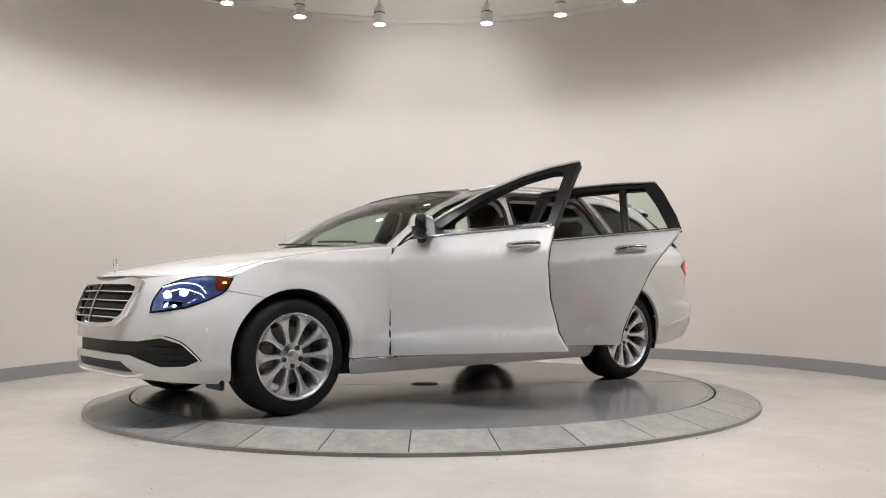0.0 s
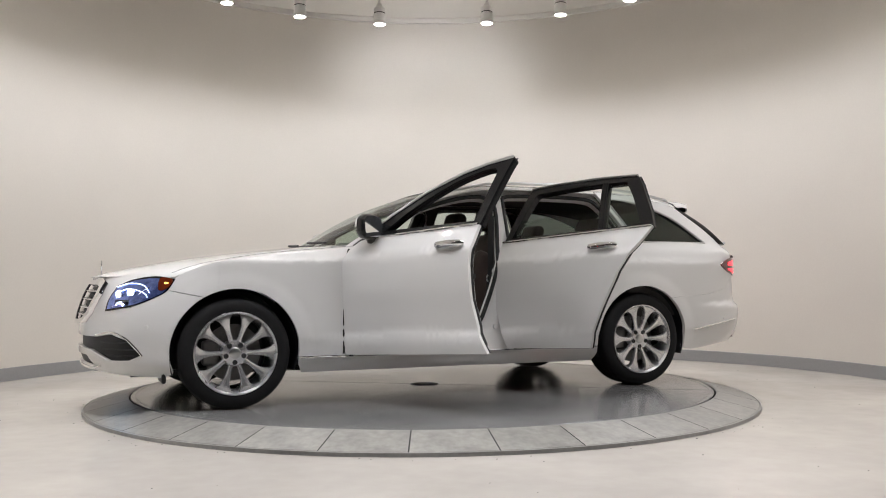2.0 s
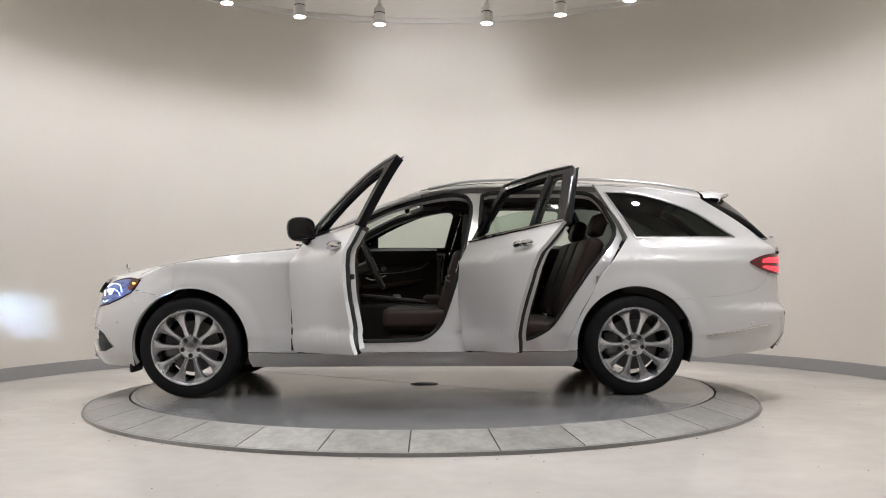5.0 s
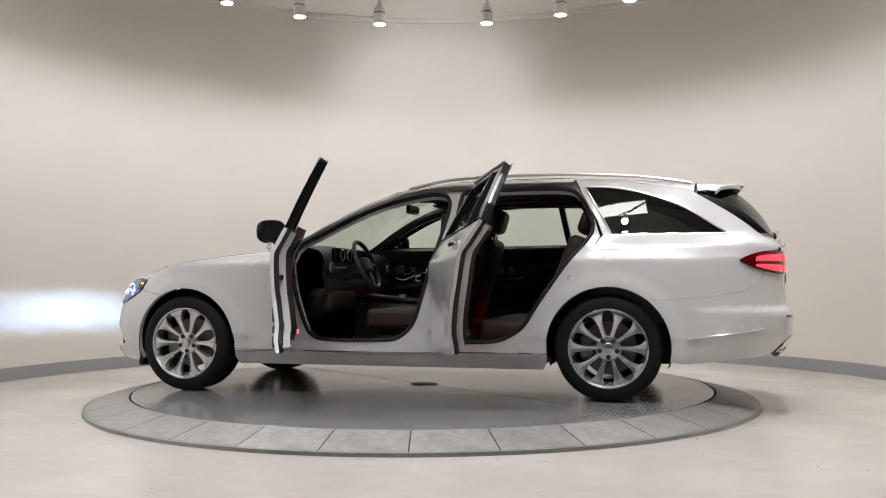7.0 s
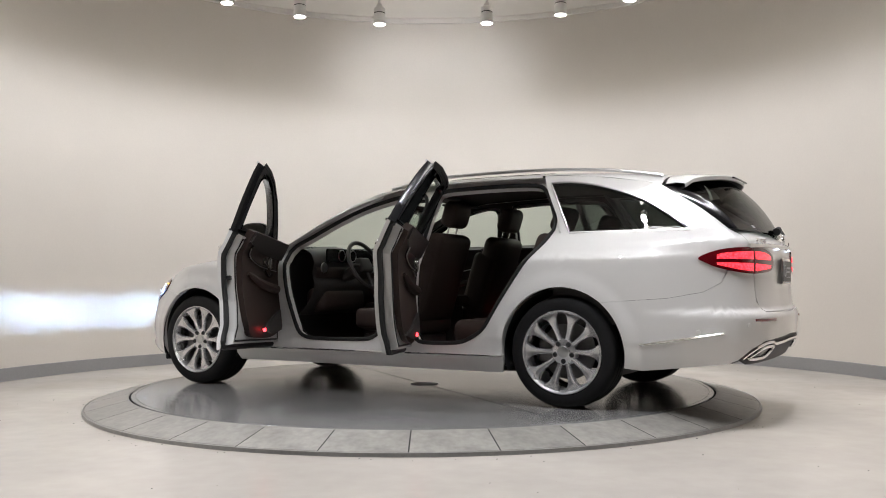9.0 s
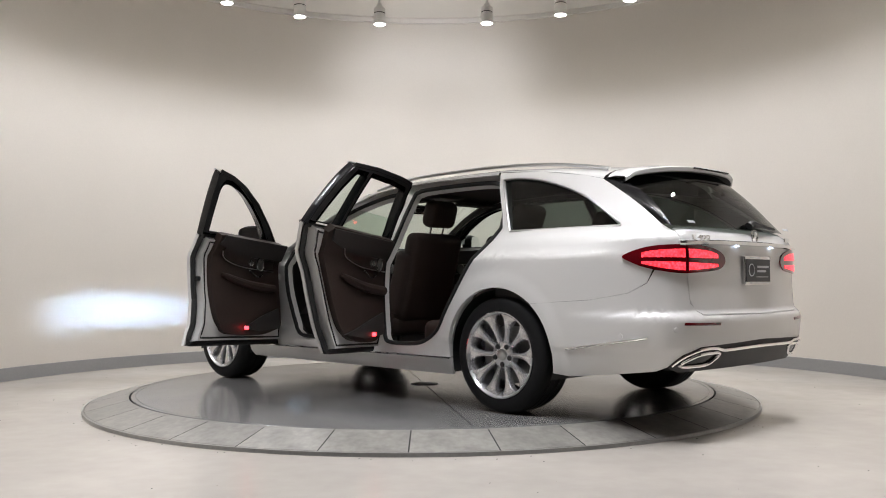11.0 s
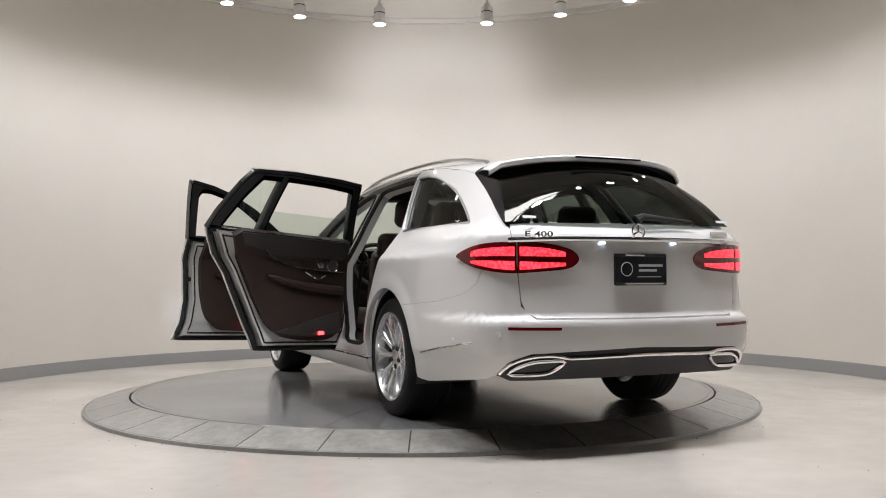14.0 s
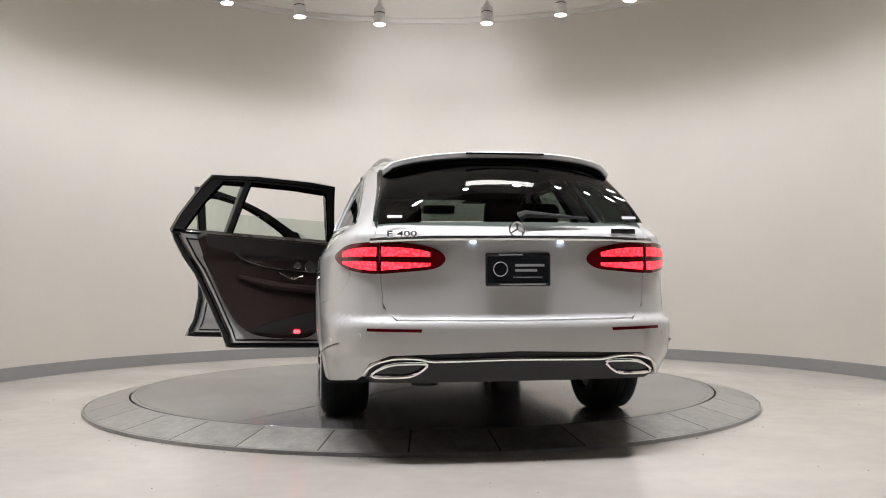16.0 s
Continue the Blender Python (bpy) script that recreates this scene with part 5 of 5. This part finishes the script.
part_r = [wm @ Vector((0.182 * math.cos(a), 0.182 * math.sin(a), 0)) for a in np.linspace(0, 2 * math.pi, 41)[:-1]]
sw = part("steering_wheel", tube(part_r, 0.016, 8, closed=True), M_DASH, car, "dark leather steering wheel")
part("airbag", pad(-0.06, 0.06, -0.075, 0.075, -0.035, 0.02, 0.025, wm), M_DASH, sw)
for p, q in (((0, 0.06), (0, 0.178)), ((0, -0.06), (0, -0.178)), ((-0.06, 0), (-0.178, 0))):
    part("spoke", tube([wm @ Vector((*p, -0.005)), wm @ Vector((*q, 0))], 0.014, 6), M_DASH, sw)
part("steering_column", tube([wm @ Vector((0, 0, -0.02)), wm @ Vector((0, 0, -0.22))], 0.045, 10), M_DASH, sw)
rm = part("inside_mirror", pad(0.04, 0.075, -0.125, 0.125, 1.275, 1.345, 0.015), M_BLACK, car, "black inside mirror")
part("mirror_glass", box(0.036, 0.0405, -0.115, 0.115, 1.283, 1.337), M_MIRROR, rm)
part("roof_console", pad(-0.25, -0.02, -0.13, 0.13, 1.375, 1.405, 0.012), M_DASH, car)
for side in (1, -1):
    part("sun_visor", pad(-0.22, -0.06, side * 0.16 if side > 0 else -0.52, 0.52 if side > 0 else -0.16, 1.345, 1.362, 0.008), M_LINER, car)
    part("seat_belt", tube([(-0.36, 0.665 * side, 1.22), (-0.33, 0.71 * side, 0.80), (-0.27, 0.74 * side, 0.40)], 0.022, 6, flat=0.12), M_TRIM, car, "black seat belt")


# ---- wheels ----
def wheel(x, side):
    m = pose(x, 0.888 * side, HUB_Z, 0, 0, 0 if side > 0 else 180)
    w = part("wheel", lathe([(0.240, 0.010), (0.232, -0.004), (0.222, -0.05), (0.215, -0.17), (0.225, -0.20)], 48, "y"), M_ALLOY, car, "silver ten-spoke alloy wheel", at=m)
    tyre = lathe([(0.236, 0.004), (0.246, 0.012), (0.260, 0.016), (0.288, 0.017), (0.315, 0.008), (0.329, -0.008), (0.335, -0.028), (0.3355, -0.065), (0.3325, -0.067), (0.3325, -0.073), (0.3357, -0.075), (0.3360, -0.110), (0.333, -0.112), (0.333, -0.120), (0.3360, -0.122), (0.3357, -0.155), (0.3325, -0.157), (0.3325, -0.163), (0.3355, -0.165), (0.335, -0.200), (0.329, -0.222), (0.315, -0.238), (0.285, -0.246), (0.215, -0.240)], 72, "y")
    part("tyre", tyre, M_RUBBER, w, "black low-profile tyre")
    part("rim_lip", lathe([(0.250, 0.008), (0.249, 0.018), (0.243, 0.020), (0.235, 0.010), (0.232, 0.0)], 64, "y"), M_ALLOY, w)
    part("brake_disc", lathe([(0.0, -0.105), (0.172, -0.105), (0.172, -0.115), (0.09, -0.118)], 40, "y"), M_IRON, w, "grey brake disc")
    part("caliper", pad(0.085, 0.185, -0.13, -0.065, -0.075, 0.075, 0.02), M_IRON, w)
    part("wheel_core", lathe([(0.0, -0.020), (0.068, -0.020), (0.076, -0.024), (0.080, -0.035), (0.082, -0.07), (0.0, -0.08)], 40, "y"), M_ALLOY, w)
    if "spoke" not in store:
        rows = []
        for r, half, yy in ((0.050, 0.019, -0.024), (0.078, 0.0148, -0.020), (0.105, 0.0142, -0.013), (0.140, 0.0158, -0.006), (0.170, 0.0200, 0.001), (0.195, 0.0275, 0.005), (0.213, 0.0385, 0.007), (0.226, 0.0540, 0.007), (0.236, 0.0715, 0.006)):
            rows.append([(-half, yy - 0.035, r), (-half, yy - 0.005, r), (-half + 0.004, yy + 0.001, r), (-half * 0.25, yy - 0.002, r), (half * 0.25, yy - 0.002, r), (half - 0.004, yy + 0.001, r), (half, yy - 0.005, r), (half, yy - 0.035, r)])
        bb = grid(rows)
        bmesh.ops.recalc_face_normals(bb, faces=bb.faces)
        store["spoke"] = mesh_of("spoke", bb, M_ALLOY, 40)
        store["bolt"] = mesh_of("lug_bolt", lathe([(0.0, -0.016), (0.008, -0.013), (0.0135, -0.013), (0.0155, -0.018), (0.0155, -0.03)], 14, "y"), M_TRIM, 40)
    for k in range(10):
        ob = new("spoke", store["spoke"])
        ob.parent, ob.matrix_basis = w, pose(0, 0, 0, 0, 36 * k + 18, 0)
    for k in range(5):
        ob = new("lug_bolt", store["bolt"])
        a = radians(72 * k + 36)
        ob.parent, ob.matrix_basis = w, pose(0.056 * math.sin(a), 0, 0.056 * math.cos(a))
    part("hub_cap", lathe([(0.0, -0.012), (0.028, -0.012), (0.034, -0.016), (0.035, -0.024)], 24, "y"), M_SILVER, w, "round hub cap")
    return w


store = {}
for x in (FX, RX):
    for side in (1, -1):
        wheel(x, side)


# ---- what moves ----
def motions():
    times = [k * 0.5 for k in range(33)]
    walk(car, [(t, car_pose(t)) for t in times])
    walk(disc, [(t, pose(0, 0, 0, 0, 0, turn(t) - 217)) for t in times])


motions()
